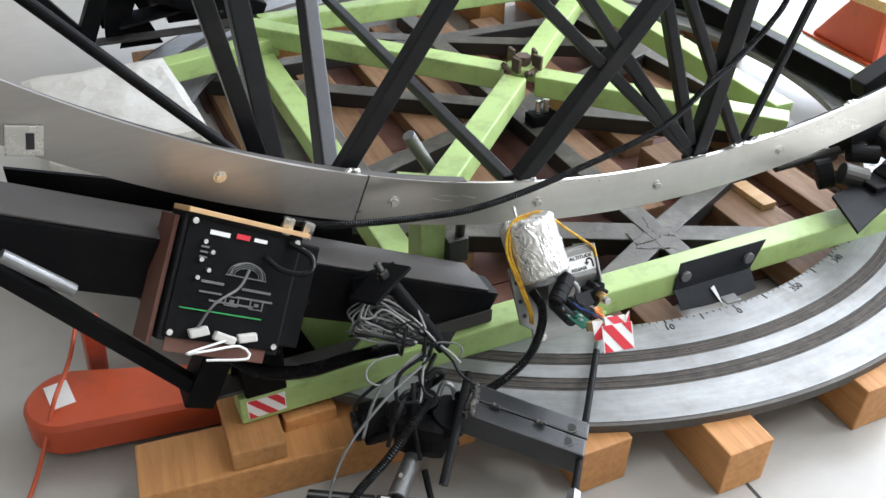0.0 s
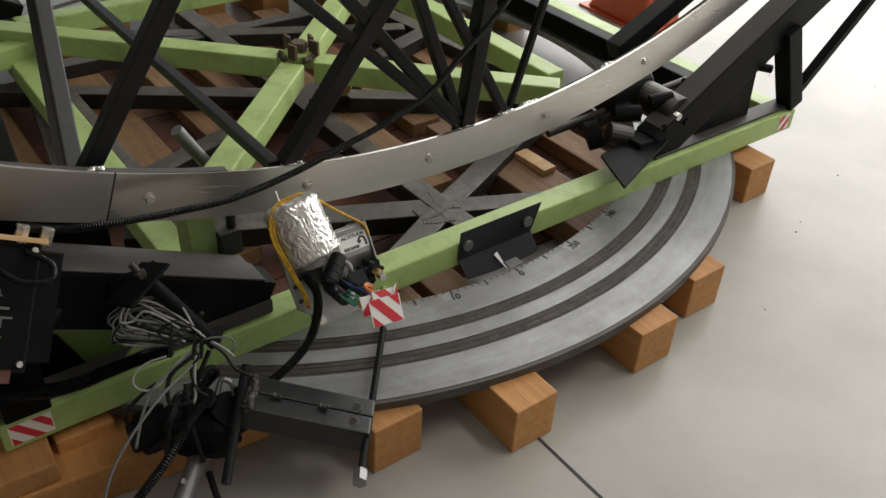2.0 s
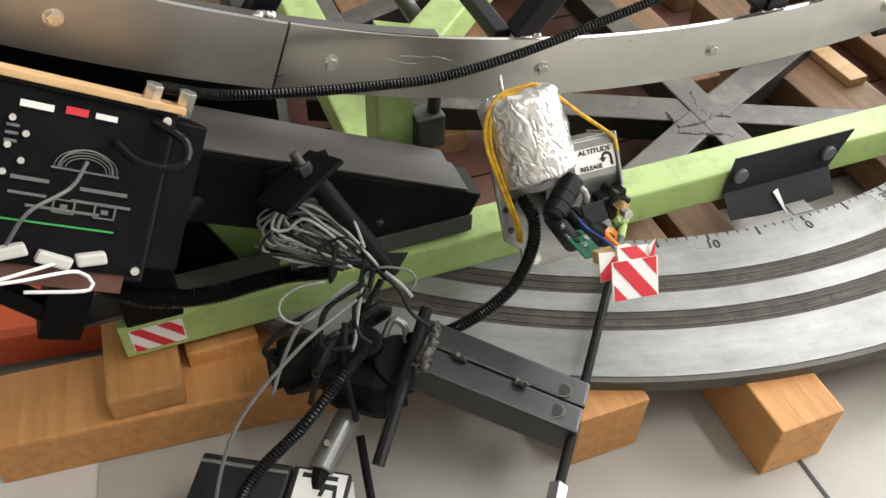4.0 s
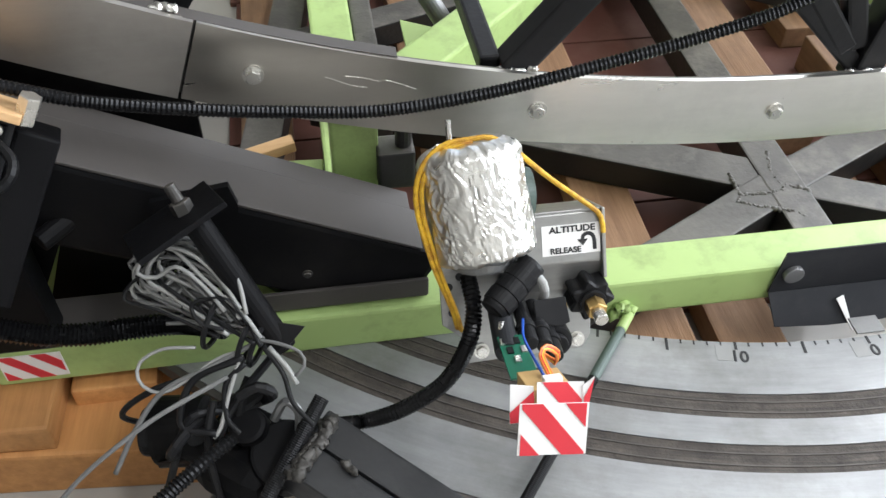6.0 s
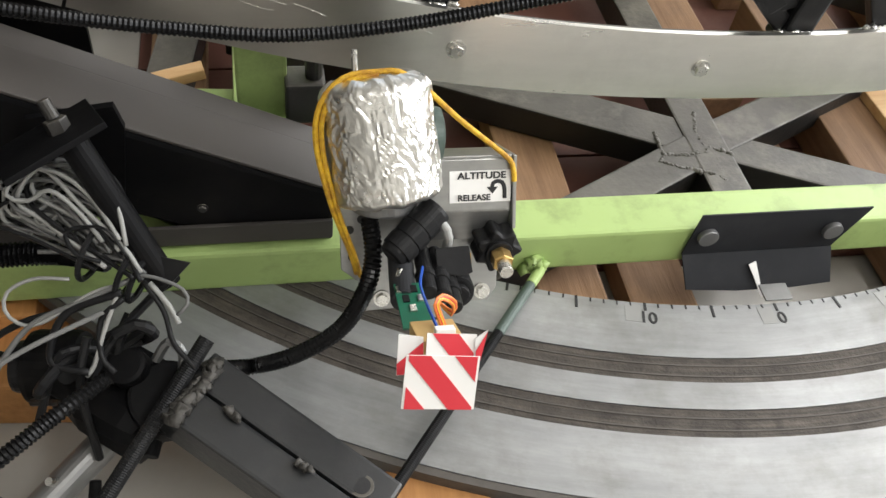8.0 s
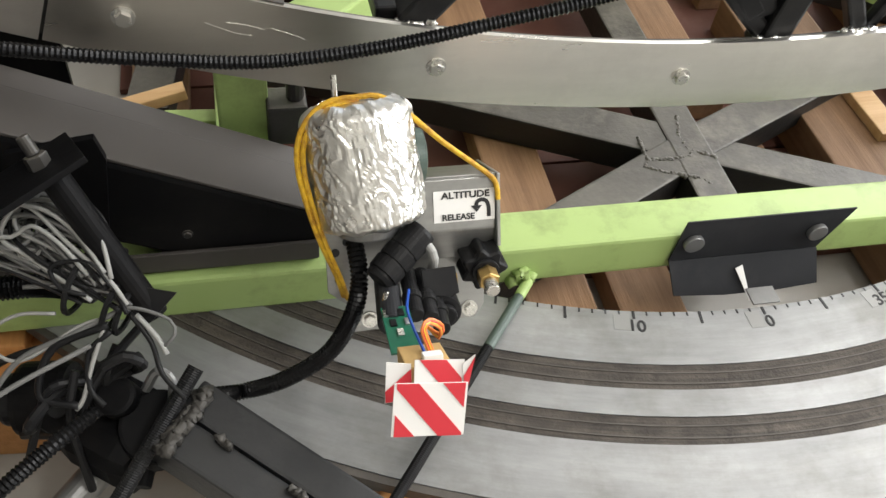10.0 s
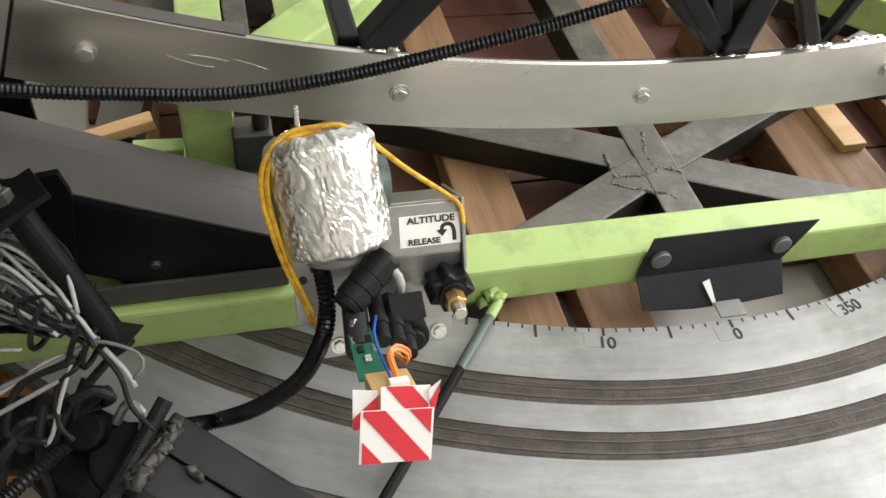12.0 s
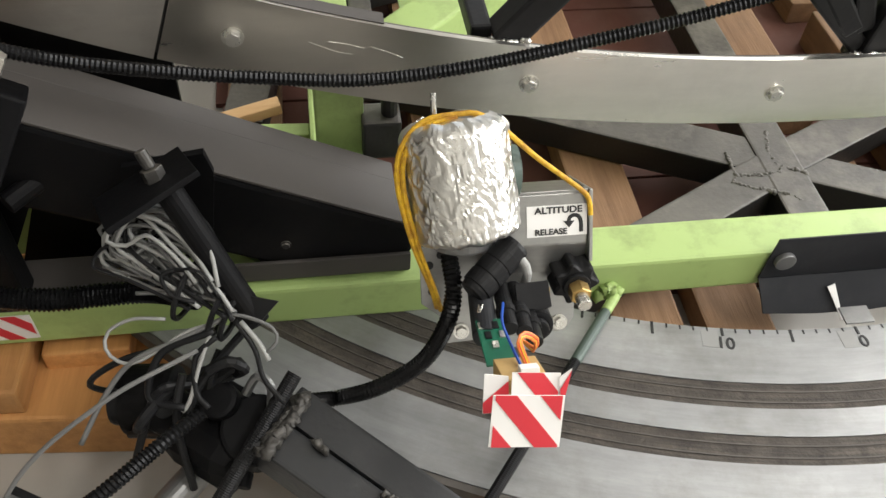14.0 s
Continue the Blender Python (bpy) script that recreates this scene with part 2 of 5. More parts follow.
YELLOW = material("yellow_cord", (0.74, 0.46, 0.015), 0.6, color2=(0.30, 0.12, 0.01), scale=110, amount=1.0, bump=0.5, bump_scale=500)
FOIL = material("crumpled_foil", (0.82, 0.81, 0.78), 0.29, 1.0, color2=(0.62, 0.61, 0.58), scale=30, bump=0.22, bump_scale=130)
PLATE = material("matt_black_sheet", (0.022, 0.023, 0.026), 0.5, color2=(0.034, 0.034, 0.037), scale=15, dirt=(0.07, 0.07, 0.07), dirt_scale=10, dirt_amount=0.3, shine=0.14)
LIGHTWIRE = material("pale_grey_wire", (0.31, 0.31, 0.30), 0.42, color2=(0.24, 0.24, 0.23), scale=50)
GREYWIRE = material("grey_wire", (0.15, 0.15, 0.147), 0.45, color2=(0.11, 0.11, 0.11), scale=50)
PCB = material("green_circuit_board", (0.006, 0.10, 0.055), 0.4, color2=(0.012, 0.14, 0.075), scale=80)
CARDBOARD = material("tan_cardboard", (0.50, 0.33, 0.13), 0.7, color2=(0.42, 0.27, 0.1), scale=20)
BLUEW = material("blue_wire", (0.02, 0.08, 0.42), 0.4)
ORANGEW = material("orange_wire", (0.75, 0.2, 0.03), 0.4)
REDW = material("red_wire", (0.6, 0.03, 0.03), 0.4)
YELLOWW = material("yellow_wire", (0.7, 0.5, 0.03), 0.4)
WELD = material("weld_bead", (0.05, 0.047, 0.043), 0.55, 0.4, color2=(0.11, 0.104, 0.095), scale=60, bump=0.8, bump_scale=160)
BAG = material("white_paper_bag", (0.58, 0.56, 0.52), 0.5, color2=(0.48, 0.46, 0.43), scale=5, bump=0.6, bump_scale=18)
CLEARTAPE = material("dull_tape", (0.27, 0.27, 0.265), 0.35, color2=(0.23, 0.23, 0.225), scale=30)
GREENCAP = material("green_grey_motor_cap", (0.07, 0.10, 0.085), 0.45, color2=(0.05, 0.07, 0.06), scale=20)
SILKGREEN = material("green_silkscreen", (0.05, 0.35, 0.09), 0.5)

# ---- mesh helpers ----


def mesh_of(name, bm, mat, smooth=False):
    me = bpy.data.meshes.new(name)
    bm.to_mesh(me)
    bm.free()
    for m in (mat if isinstance(mat, (list, tuple)) else [mat]):
        me.materials.append(m)
    if smooth:
        for p in me.polygons:
            p.use_smooth = True
    return me


def part(name, bm, mat, parent, label="", smooth=False):
    ob = new(name, mesh_of(name, bm, mat, smooth))
    ob.parent = parent
    if label:
        tagged(ob, label)
    return ob


def thing(name, label, category, group="", kind="", at=(0, 0, 0)):
    ob = new(name)
    ob.location = at
    ob.empty_display_size = 0.05
    return tagged(ob, label, category, group, kind)


def frame_of(p, q, up=(0, 0, 1)):
    p, q = Vector(p), Vector(q)
    z = (q - p).normalized()
    u = Vector(up)
    if abs(z.dot(u)) > 0.98:
        u = Vector((0, 1, 0))
    x = u.cross(z).normalized()
    y = z.cross(x)
    m = Matrix((x, y, z)).transposed().to_4x4()
    m.translation = p
    return m, (q - p).length


def box(cx, cy, cz, sx, sy, sz, bevel=0.0, bm=None, m=None, segs=2):
    """A box with its centre and its full sizes."""
    b = bmesh.new()
    bmesh.ops.create_cube(b, size=1)
    for v in b.verts:
        v.co = Vector((v.co.x * sx + cx, v.co.y * sy + cy, v.co.z * sz + cz))
    if bevel:
        bmesh.ops.bevel(b, geom=b.edges[:], offset=bevel, segments=segs, profile=0.6, affect="EDGES")
    if m is not None:
        b.transform(m)
    return merge(bm, b)


def merge(bm, b):
    if bm is None:
        return b
    tmp = bpy.data.meshes.new("tmp")
    b.to_mesh(tmp)
    b.free()
    bm.from_mesh(tmp)
    bpy.data.meshes.remove(tmp)
    return bm


def bar(p, q, w, h, bevel=0.004, up=(0, 0, 1), bm=None):
    """A square tube from p to q (centre line), w across and h along up."""
    m, d = frame_of(p, q, up)
    return box(0, 0, d / 2, w, h, d, bevel, bm, m)


def cyl(p, q, r, seg=20, bevel=0.0, r2=None, bm=None):
    m, d = frame_of(p, q)
    b = bmesh.new()
    bmesh.ops.create_cone(b, cap_ends=True, segments=seg, radius1=r, radius2=r if r2 is None else r2, depth=d)
    for v in b.verts:
        v.co.z += d / 2
    if bevel:
        es = [e for e in b.edges if abs(e.verts[0].co.z - e.verts[1].co.z) < 1e-6]
        bmesh.ops.bevel(b, geom=es, offset=bevel, segments=2, profile=0.6, affect="EDGES")
    b.transform(m)
    return merge(bm, b)


def smooth_line(pts, step):
    """Even points along a Catmull-Rom line through pts."""
    P = [Vector(p) for p in pts]
    P = [P[0] * 2 - P[1]] + P + [P[-1] * 2 - P[-2]]
    out = []
    for i in range(1, len(P) - 2):
        a, b, c, d = P[i - 1:i + 3]
        n = max(2, int((c - b).length / step))
        for k in range(n):
            t = k / n
            out.append(0.5 * (2 * b + (c - a) * t + (2 * a - 5 * b + 4 * c - d) * t * t + (3 * b - a - 3 * c + d) * t ** 3))
    out.append(P[-2])
    return out


def pipe(pts, r, seg=8, step=0.012, ridge=0.0, bm=None):
    """A round line through pts; ridge: depth of the rings of a corrugated hose."""
    L = smooth_line(pts, step)
    b = bmesh.new()
    rings = []
    t = (L[1] - L[0]).normalized()
    x = t.orthogonal().normalized()
    for i, p in enumerate(L):
        d = (L[min(i + 1, len(L) - 1)] - L[max(i - 1, 0)]).normalized()
        x = (x - d * x.dot(d)).normalized()
        y = d.cross(x)
        rr = r - (ridge if i % 2 else 0)
        rings.append([b.verts.new(p + (x * math.cos(a) + y * math.sin(a)) * rr) for a in [2 * math.pi * k / seg for k in range(seg)]])
    for A, B in zip(rings, rings[1:]):
        for k in range(seg):
            b.faces.new((A[k], A[(k + 1) % seg], B[(k + 1) % seg], B[k]))
    b.faces.new(rings[0][::-1])
    b.faces.new(rings[-1])
    return merge(bm, b)


def annulus(r0, r1, z0, z1, seg=240, bm=None, a0=0.0, a1=2 * math.pi):
    """A flat ring with thickness (or a sector of one)."""
    b = bmesh.new()
    full = abs(a1 - a0 - 2 * math.pi) < 1e-6
    n = seg if full else seg + 1
    cols = []
    for i in range(n):
        a = a0 + (a1 - a0) * i / seg
        c, s = math.cos(a), math.sin(a)
        cols.append([b.verts.new((r * c, r * s, z)) for r, z in ((r0, z0), (r1, z0), (r1, z1), (r0, z1))])
    for i in range(seg):
        A, B = cols[i], cols[(i + 1) % n]
        for k in range(4):
            b.faces.new((A[k], A[(k + 1) % 4], B[(k + 1) % 4], B[k]))
    if not full:
        b.faces.new(cols[0][::-1])
        b.faces.new(cols[-1])
    bmesh.ops.recalc_face_normals(b, faces=b.faces[:])
    return merge(bm, b)


def sheet(outline, thick, m, bevel=0.0):
    """A flat piece from its outline in the local x-y plane, thick along local z."""
    b = bmesh.new()
    f = b.faces.new([b.verts.new((x, y, 0)) for x, y in outline])
    r = bmesh.ops.extrude_face_region(b, geom=[f])
    for v in r["geom"]:
        if isinstance(v, bmesh.types.BMVert):
            v.co.z += thick
    bmesh.ops.recalc_face_normals(b, faces=b.faces[:])
    if bevel:
        bmesh.ops.bevel(b, geom=b.edges[:], offset=bevel, segments=1, affect="EDGES")
    b.transform(m)
    return b


def lettering(text, size, m, mat, parent, name="lettering", depth=0.0003, bold=0.0):
    cu = bpy.data.curves.new("lettering", "FONT")
    cu.body, cu.size, cu.align_x, cu.align_y, cu.extrude, cu.offset = text, size, "CENTER", "CENTER", depth, bold
    tmp = bpy.data.objects.new("lettering_curve", cu)
    me = bpy.data.meshes.new_from_object(tmp)
    bpy.data.objects.remove(tmp)
    me.transform(m)
    me.materials.append(mat)
    ob = new(name, me)
    ob.parent = parent
    return ob


def basis(o, x, y):
    """A pose with its origin and its x and y directions."""
    x, y = Vector(x).normalized(), Vector(y)
    z = x.cross(y).normalized()
    y = z.cross(x)
    m = Matrix((x, y, z)).transposed().to_4x4()
    m.translation = o
    return m


def hexbolt(p, n, r, h, mat, parent, name="bolt"):
    q = Vector(p) + Vector(n).normalized() * h
    b = cyl(p, q, r, 6, 0.0006)
    w = cyl(Vector(p), Vector(p) + Vector(n).normalized() * h * 0.3, r * 1.35, 20, bm=b)
    return part(name, w, mat, parent)


def bead(p, q, r, mat, parent, seed=1, name="weld_bead"):
    """A crusty weld line: one lumpy tube."""
    rnd = random.Random(seed)
    p, q = Vector(p), Vector(q)
    n = max(4, int((q - p).length / (r * 0.5)))
    pts = [p.lerp(q, i / n) + Vector([rnd.uniform(-r, r) * 0.35 for _ in range(3)]) for i in range(n + 1)]
    b = pipe(pts, r, 8, r * 0.4)
    for v in b.verts:
        v.co += Vector((noise.noise(v.co * 260), noise.noise(v.co * 260 + Vector((5, 0, 0))), noise.noise(v.co * 260 + Vector((0, 5, 0))))) * r * 0.8
    return part(name, b, mat, parent, smooth=True)

# ---- the hall ----
X0, X1, Y0, Y1, HT = HALL


def structure(name, bm, mat, label, category):
    ob = new(name, mesh_of(name, bm, mat))
    return tagged(ob, label, category, kind="structure")


structure("floor", box((X0 + X1) / 2, (Y0 + Y1) / 2, -0.1, X1 - X0 + 8, Y1 - Y0 + 8, 0.2), FLOOR, "pale grey smooth concrete floor with saw-cut joints", "floor")
for name, x, y, sx, sy in (("floor_joint_1", -0.158, 0.1, 0.005, 10.0), ("floor_joint_2", 0.05, -2.6, 9.1, 0.005), ("floor_joint_3", 2.9, 0.1, 0.005, 10.0)):
    structure(name, box(x, y, 0.0003, sx, sy, 0.0012), INK, "thin dark saw-cut joint in the concrete floor", "floor joint")
structure("wall_west", box(X0 - 0.1, (Y0 + Y1) / 2, HT / 2, 0.2, Y1 - Y0 + 0.4, HT), DIMWALL, "unseen grey wall that cuts bounce light on the left", "wall")
structure("wall_south", box((X0 + X1) / 2, Y0 - 0.1, HT / 2, X1 - X0, 0.2, HT), WALL, "plain white plastered wall of the hall", "wall")
# Unseen north wall; the opening is added to let in light.
b = box(X0 + 1.85, Y1 + 0.1, HT / 2, 3.7, 0.2, HT)
b = box(X1 - 0.8, Y1 + 0.1, HT / 2, 1.6, 0.2, HT, bm=b)
b = box(1.1, Y1 + 0.1, 0.6, 3.8, 0.2, 1.2, bm=b)
b = box(1.1, Y1 + 0.1, HT - 0.2, 3.8, 0.2, 0.4, bm=b)
structure("wall_north", b, WALL, "unseen white plastered wall with an opening added for light", "wall")
b = box(X1 + 0.1, Y0 + 1.15, HT / 2, 0.2, 2.3, HT)
b = box(X1 + 0.1, Y1 - 1.1, HT / 2, 0.2, 2.2, HT, bm=b)
b = box(X1 + 0.1, 0.35, HT - 0.1, 0.2, 5.7, 0.2, bm=b)
structure("wall_east", b, WALL, "plain white wall with a wide open roller door", "wall")
structure("ceiling", box((X0 + X1) / 2, (Y0 + Y1) / 2, HT + 0.1, X1 - X0 + 0.4, Y1 - Y0 + 0.4, 0.2), WALL, "plain white ceiling of the hall", "ceiling")

# ---- the azimuth ring ----
RING_TOP = 0.104
ring = thing("azimuth_ring", "large flat aluminium setting ring with two worn brown tracks", "setting ring")
part("plate", annulus(0.777, 0.985, 0.090, 0.0995), RINGALU, ring)
for r0, r1 in ((0.777, 0.838), (0.865, 0.893), (0.921, 0.985)):
    part("aluminium_band", annulus(r0, r1, 0.0997, RING_TOP), RINGALU, ring, "dull worn aluminium band")
for r0, r1 in ((0.838, 0.865), (0.893, 0.921)):
    tr = part("roller_track", annulus(r0 + 0.0004, r1 - 0.0004, 0.0997, RING_TOP - 0.0012), TRACK, ring, "gritty dark brown roller track")
    for o in (0.3, 0.72):
        rr = r0 + (r1 - r0) * o
        part("wear_groove", annulus(rr, rr + 0.0014, RING_TOP - 0.0012, RING_TOP - 0.0003), RIM, tr)
part("rim", annulus(0.9854, 0.992, 0.086, RING_TOP - 0.001), RIM, ring, "dark rusty steel rim")


def on_ring(deg, r, z=RING_TOP):
    """A pose on the ring: local y looks to the centre, local x along the scale."""
    return Matrix.Rotation(radians(-deg), 4, "Z") @ Matrix.Translation((0, -r, z))


marks = None
for deg in range(-60, 76):
    if deg % 5:
        marks = box(0, 0, 0.0002, 0.0016, 0.0045, 0.0004, bm=marks, m=on_ring(deg + 0.06 * math.sin(deg * 7), 0.7795))
tagged(part("degree_marks", marks, INK, ring, "fine black degree marks"), kind="stuff")
for deg in range(-60, 76, 5):
    long = 0.014 if deg % 10 else 0.009
    part("five_degree_mark", box(0, 0, 0.0003, 0.0026, long, 0.0006, m=on_ring(deg, 0.777 + long / 2) @ pose(0, 0, 0, 0, 0, 3 * math.sin(deg))), INK, ring)
    if deg % 10 == 0 and deg != 20:
        lettering(str(deg % 360), 0.0185, on_ring(deg - 0.1, 0.795, RING_TOP + 0.0004) @ pose(0, 0, 0, 0, 0, 4 * math.sin(deg * 3)), INK, ring, "scale_number", bold=0.0003)
        part("tape_patch", box(-0.013, 0, 0.0002, 0.016, 0.02, 0.0003, m=on_ring(deg, 0.7905) @ pose(0, 0, 0, 0, 0, 5 * math.sin(deg))), CLEARTAPE, ring)

# ---- timbers under the ring ----
TIMBERS = [(-0.74, -0.72, 0.72, 0.08), (-0.365, -0.95, 0.9, 0.085), (-0.172, -1.036, 1.0, 0.082), (0.118, -1.02, 1.0, 0.09),
           (0.306, -0.97, 0.95, 0.088), (0.52, -0.80, 0.87, 0.09), (0.725, -0.775, 0.74, 0.085), (0.9, -0.5, 0.5, 0.08)]
for k, (x, ya, yb, w) in enumerate(TIMBERS):
    for y0, y1 in ((ya, ya + 0.24), (yb - 0.24, yb)):
        ob = new("timber_block", mesh_of("timber_block", box(x, (y0 + y1) / 2, 0.0445, w, abs(y1 - y0), 0.088, 0.003), WOOD))
        tagged(ob, "orange pine timber block carrying the aluminium ring", "timber block", "timber blocks under the ring")
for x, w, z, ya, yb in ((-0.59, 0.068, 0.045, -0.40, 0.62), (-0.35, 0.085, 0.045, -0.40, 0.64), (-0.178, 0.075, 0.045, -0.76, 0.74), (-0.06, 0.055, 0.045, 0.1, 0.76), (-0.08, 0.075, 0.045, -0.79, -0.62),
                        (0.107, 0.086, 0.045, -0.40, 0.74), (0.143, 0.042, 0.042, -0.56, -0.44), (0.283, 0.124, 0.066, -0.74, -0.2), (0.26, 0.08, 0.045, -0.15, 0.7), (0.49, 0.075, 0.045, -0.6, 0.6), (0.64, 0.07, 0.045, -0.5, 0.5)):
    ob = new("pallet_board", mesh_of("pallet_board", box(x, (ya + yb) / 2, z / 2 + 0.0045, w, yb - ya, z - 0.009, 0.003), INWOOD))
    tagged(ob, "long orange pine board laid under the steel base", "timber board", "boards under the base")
strip = new("packing_strip", mesh_of("packing_strip", box(0, 0, 0.007, 0.036, 0.095, 0.014, 0.002), ENDWOOD))
strip.matrix_world = pose(0.318, -0.475, 0.066, 0, 0, 2)
tagged(strip, "short pale pine strip lying on the wide timber", "timber strip")
up = thing("under_panel", "dark red painted boards lying on the floor under the timbers", "panel")
for k in range(7):
    part("board", box(-0.02, -0.555 + 0.185 * k, 0.0049, 1.25 - 0.02 * (k % 2), 0.181, 0.008, 0.001), REDBOARD, up)

# ---- dark steel base ----
base = thing("steel_base", "dusty dark steel base of welded square tubes inside the ring", "base frame")
HUB = Vector((0.034, -0.525, 0.0))


LIFT = [0.0895]


def flat(a, c, w=0.05, z0=0.047):
    LIFT[0] -= 0.0007
    z1 = LIFT[0]
    return bar((a[0], a[1], (z0 + z1) / 2), (c[0], c[1], (z0 + z1) / 2), w, z1 - z0, 0.003)


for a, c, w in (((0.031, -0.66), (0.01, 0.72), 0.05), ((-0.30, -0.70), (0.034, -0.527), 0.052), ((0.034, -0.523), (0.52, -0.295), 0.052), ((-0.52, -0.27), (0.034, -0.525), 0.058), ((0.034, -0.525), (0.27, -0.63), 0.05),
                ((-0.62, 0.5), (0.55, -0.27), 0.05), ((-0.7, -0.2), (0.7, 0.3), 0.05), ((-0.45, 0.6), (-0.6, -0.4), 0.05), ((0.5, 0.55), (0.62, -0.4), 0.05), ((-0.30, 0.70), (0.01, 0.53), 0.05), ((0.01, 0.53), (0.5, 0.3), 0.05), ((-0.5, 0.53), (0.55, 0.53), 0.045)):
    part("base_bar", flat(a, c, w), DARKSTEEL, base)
clamp = part("clamp_block", box(0.052, -0.045, 0.103, 0.088, 0.042, 0.026, 0.003), BLACK, base, "black clamp block on the base")
for x in (0.03, 0.052):
    part("clamp_bolt", cyl((x, -0.045, 0.116), (x, -0.043, 0.148), 0.0065, 12, 0.001), CHROME, clamp)
part("clamp_bearing", cyl((0.078, -0.055, 0.140), (0.098, -0.03, 0.140), 0.024, 26, 0.004), CARDBOARD, clamp, "tan round bearing")
SEAMS = (((-0.03, -0.507), (-0.033, -0.546), (-0.001, -0.547), (0.025, -0.544)), ((0.032, -0.475), (0.021, -0.511), (0.025, -0.544)),
         ((-0.041, -0.556), (-0.014, -0.569), (0.022, -0.581), (0.03, -0.593)), ((0.029, -0.535), (0.054, -0.55)), ((-0.033, -0.546), (-0.041, -0.556)))
for j, seam in enumerate(SEAMS):
    for k, (a, c) in enumerate(zip(seam, seam[1:])):
        bead((*a, 0.0867), (*c, 0.0867), 0.0024 + 0.0006 * ((j + k) % 2), SEAM, base, 10 * j + k + 1)

# ---- green turning frame ----
gframe = thing("turning_frame", "light green painted square-tube turning frame standing on the ring", "steel frame")
part("front_tube", bar((-0.84, -0.689, 0.127), (0.90, -0.689, 0.127), 0.05, 0.05, 0.004), GREEN, gframe)
part("rear_tube", bar((-0.46, 0.585, 0.165), (0.85, 0.585, 0.165), 0.05, 0.05, 0.004), GREEN, gframe)
part("rear_tube", bar((-0.455, 0.46, 0.165), (-0.98, 0.335, 0.165), 0.05, 0.05, 0.004), GREEN, gframe)
part("square_side", bar((0.455, -0.37, 0.188), (0.455, 0.40, 0.188), 0.05, 0.05, 0.004), GREEN, gframe)
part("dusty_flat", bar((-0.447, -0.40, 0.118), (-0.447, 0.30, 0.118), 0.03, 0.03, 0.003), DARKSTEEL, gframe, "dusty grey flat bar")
part("gusset", sheet([(-0.40, -0.225), (-0.40, -0.288), (-0.325, -0.268)], 0.006, basis((0, 0, 0.15), (1, 0, 0), (0, 1, 0))), GREEN, gframe)
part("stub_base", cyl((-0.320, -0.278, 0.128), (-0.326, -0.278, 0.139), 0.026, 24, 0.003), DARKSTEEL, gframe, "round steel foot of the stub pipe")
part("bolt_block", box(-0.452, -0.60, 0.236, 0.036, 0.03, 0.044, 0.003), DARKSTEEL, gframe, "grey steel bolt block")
part("block_bolt", cyl((-0.444, -0.60, 0.258), (-0.444, -0.602, 0.285), 0.008, 14, 0.001), DARKSTEEL, gframe)
part("lug_bar", bar((-0.575, -0.460, 0.112), (-0.52, -0.463, 0.112), 0.02, 0.02, 0.002), GREEN, gframe)
part("pale_wedge", bar((-0.625, -0.432, 0.11), (-0.552, -0.417, 0.12), 0.018, 0.014, 0.002), ENDWOOD, gframe, "pale wooden wedge")
XZ = 0.19
for s in (1, -1):
    part("cross_arm", bar((-0.42 * s, -0.42, XZ), (-0.03 * s, -0.03, XZ), 0.055, 0.05, 0.004), GREEN, gframe)
    part("cross_arm", bar((0.03 * s, 0.03, XZ), (0.52 * s, 0.52, XZ), 0.055, 0.05, 0.004), GREEN, gframe)
part("side_tube", bar((-0.492, -0.66, 0.127), (-0.492, 0.66, 0.127), 0.055, 0.05, 0.004), GREEN, gframe)
part("side_tube", bar((0.872, -0.66, 0.127), (0.872, 0.66, 0.127), 0.05, 0.05, 0.004), GREEN, gframe)
part("inner_tube", bar((0.80, -0.62, 0.14), (0.80, 0.62, 0.14), 0.04, 0.05, 0.004), BLACK, gframe, "black painted inner tube")
part("side_lug", sheet([(-0.665, 0.1525), (-0.565, 0.1525), (-0.615, 0.205)], 0.005, basis((0, -0.683, 0), (1, 0, 0), (0, 0, 1))), GREEN, gframe)
part("lug_plate", sheet([(-0.846, 0.105), (-0.60, 0.105), (-0.62, 0.225), (-0.79, 0.235)], 0.006, basis((0, -0.60, 0), (1, 0, 0), (0, 0, 1))), GREEN, gframe)
part("stub_pipe", cyl((-0.398, -0.28, 0.266), (-0.322, -0.278, 0.132), 0.0125, 20, 0.002), STEEL, gframe, "short grey steel stub pipe")
part("post", bar((-0.49, -0.575, 0.152), (-0.49, -0.575, 0.31), 0.045, 0.05, 0.003), GREEN, gframe)
pivot = part("pivot", cyl((0, 0, XZ + 0.02), (0, 0, XZ + 0.036), 0.034, 8, 0.003), GREEN, gframe, "green centre pivot plate")
part("pivot_nut", cyl((0.004, 0.0, XZ + 0.036), (0.004, 0.0, XZ + 0.058), 0.019, 6, 0.002), RUST, pivot, "rusty pivot nut")
for k, a in enumerate((0.4, 1.9, 3.6, 5.1)):
    part("clamp_tab", box(0.035 * math.cos(a), 0.035 * math.sin(a), XZ + 0.046, 0.008, 0.026, 0.034, 0.002, m=Matrix.Translation((0.004, 0, 0)) @ Matrix.Rotation(0.2 * (k - 1), 4, "Z")), RUST, pivot)
for k in range(3):
    a = k * 2.1 + 0.3
    bead((0.04 * math.cos(a), 0.04 * math.sin(a), XZ + 0.028), (0.04 * math.cos(a + 1), 0.04 * math.sin(a + 1), XZ + 0.028), 0.006, RUST, gframe, 20 + k)


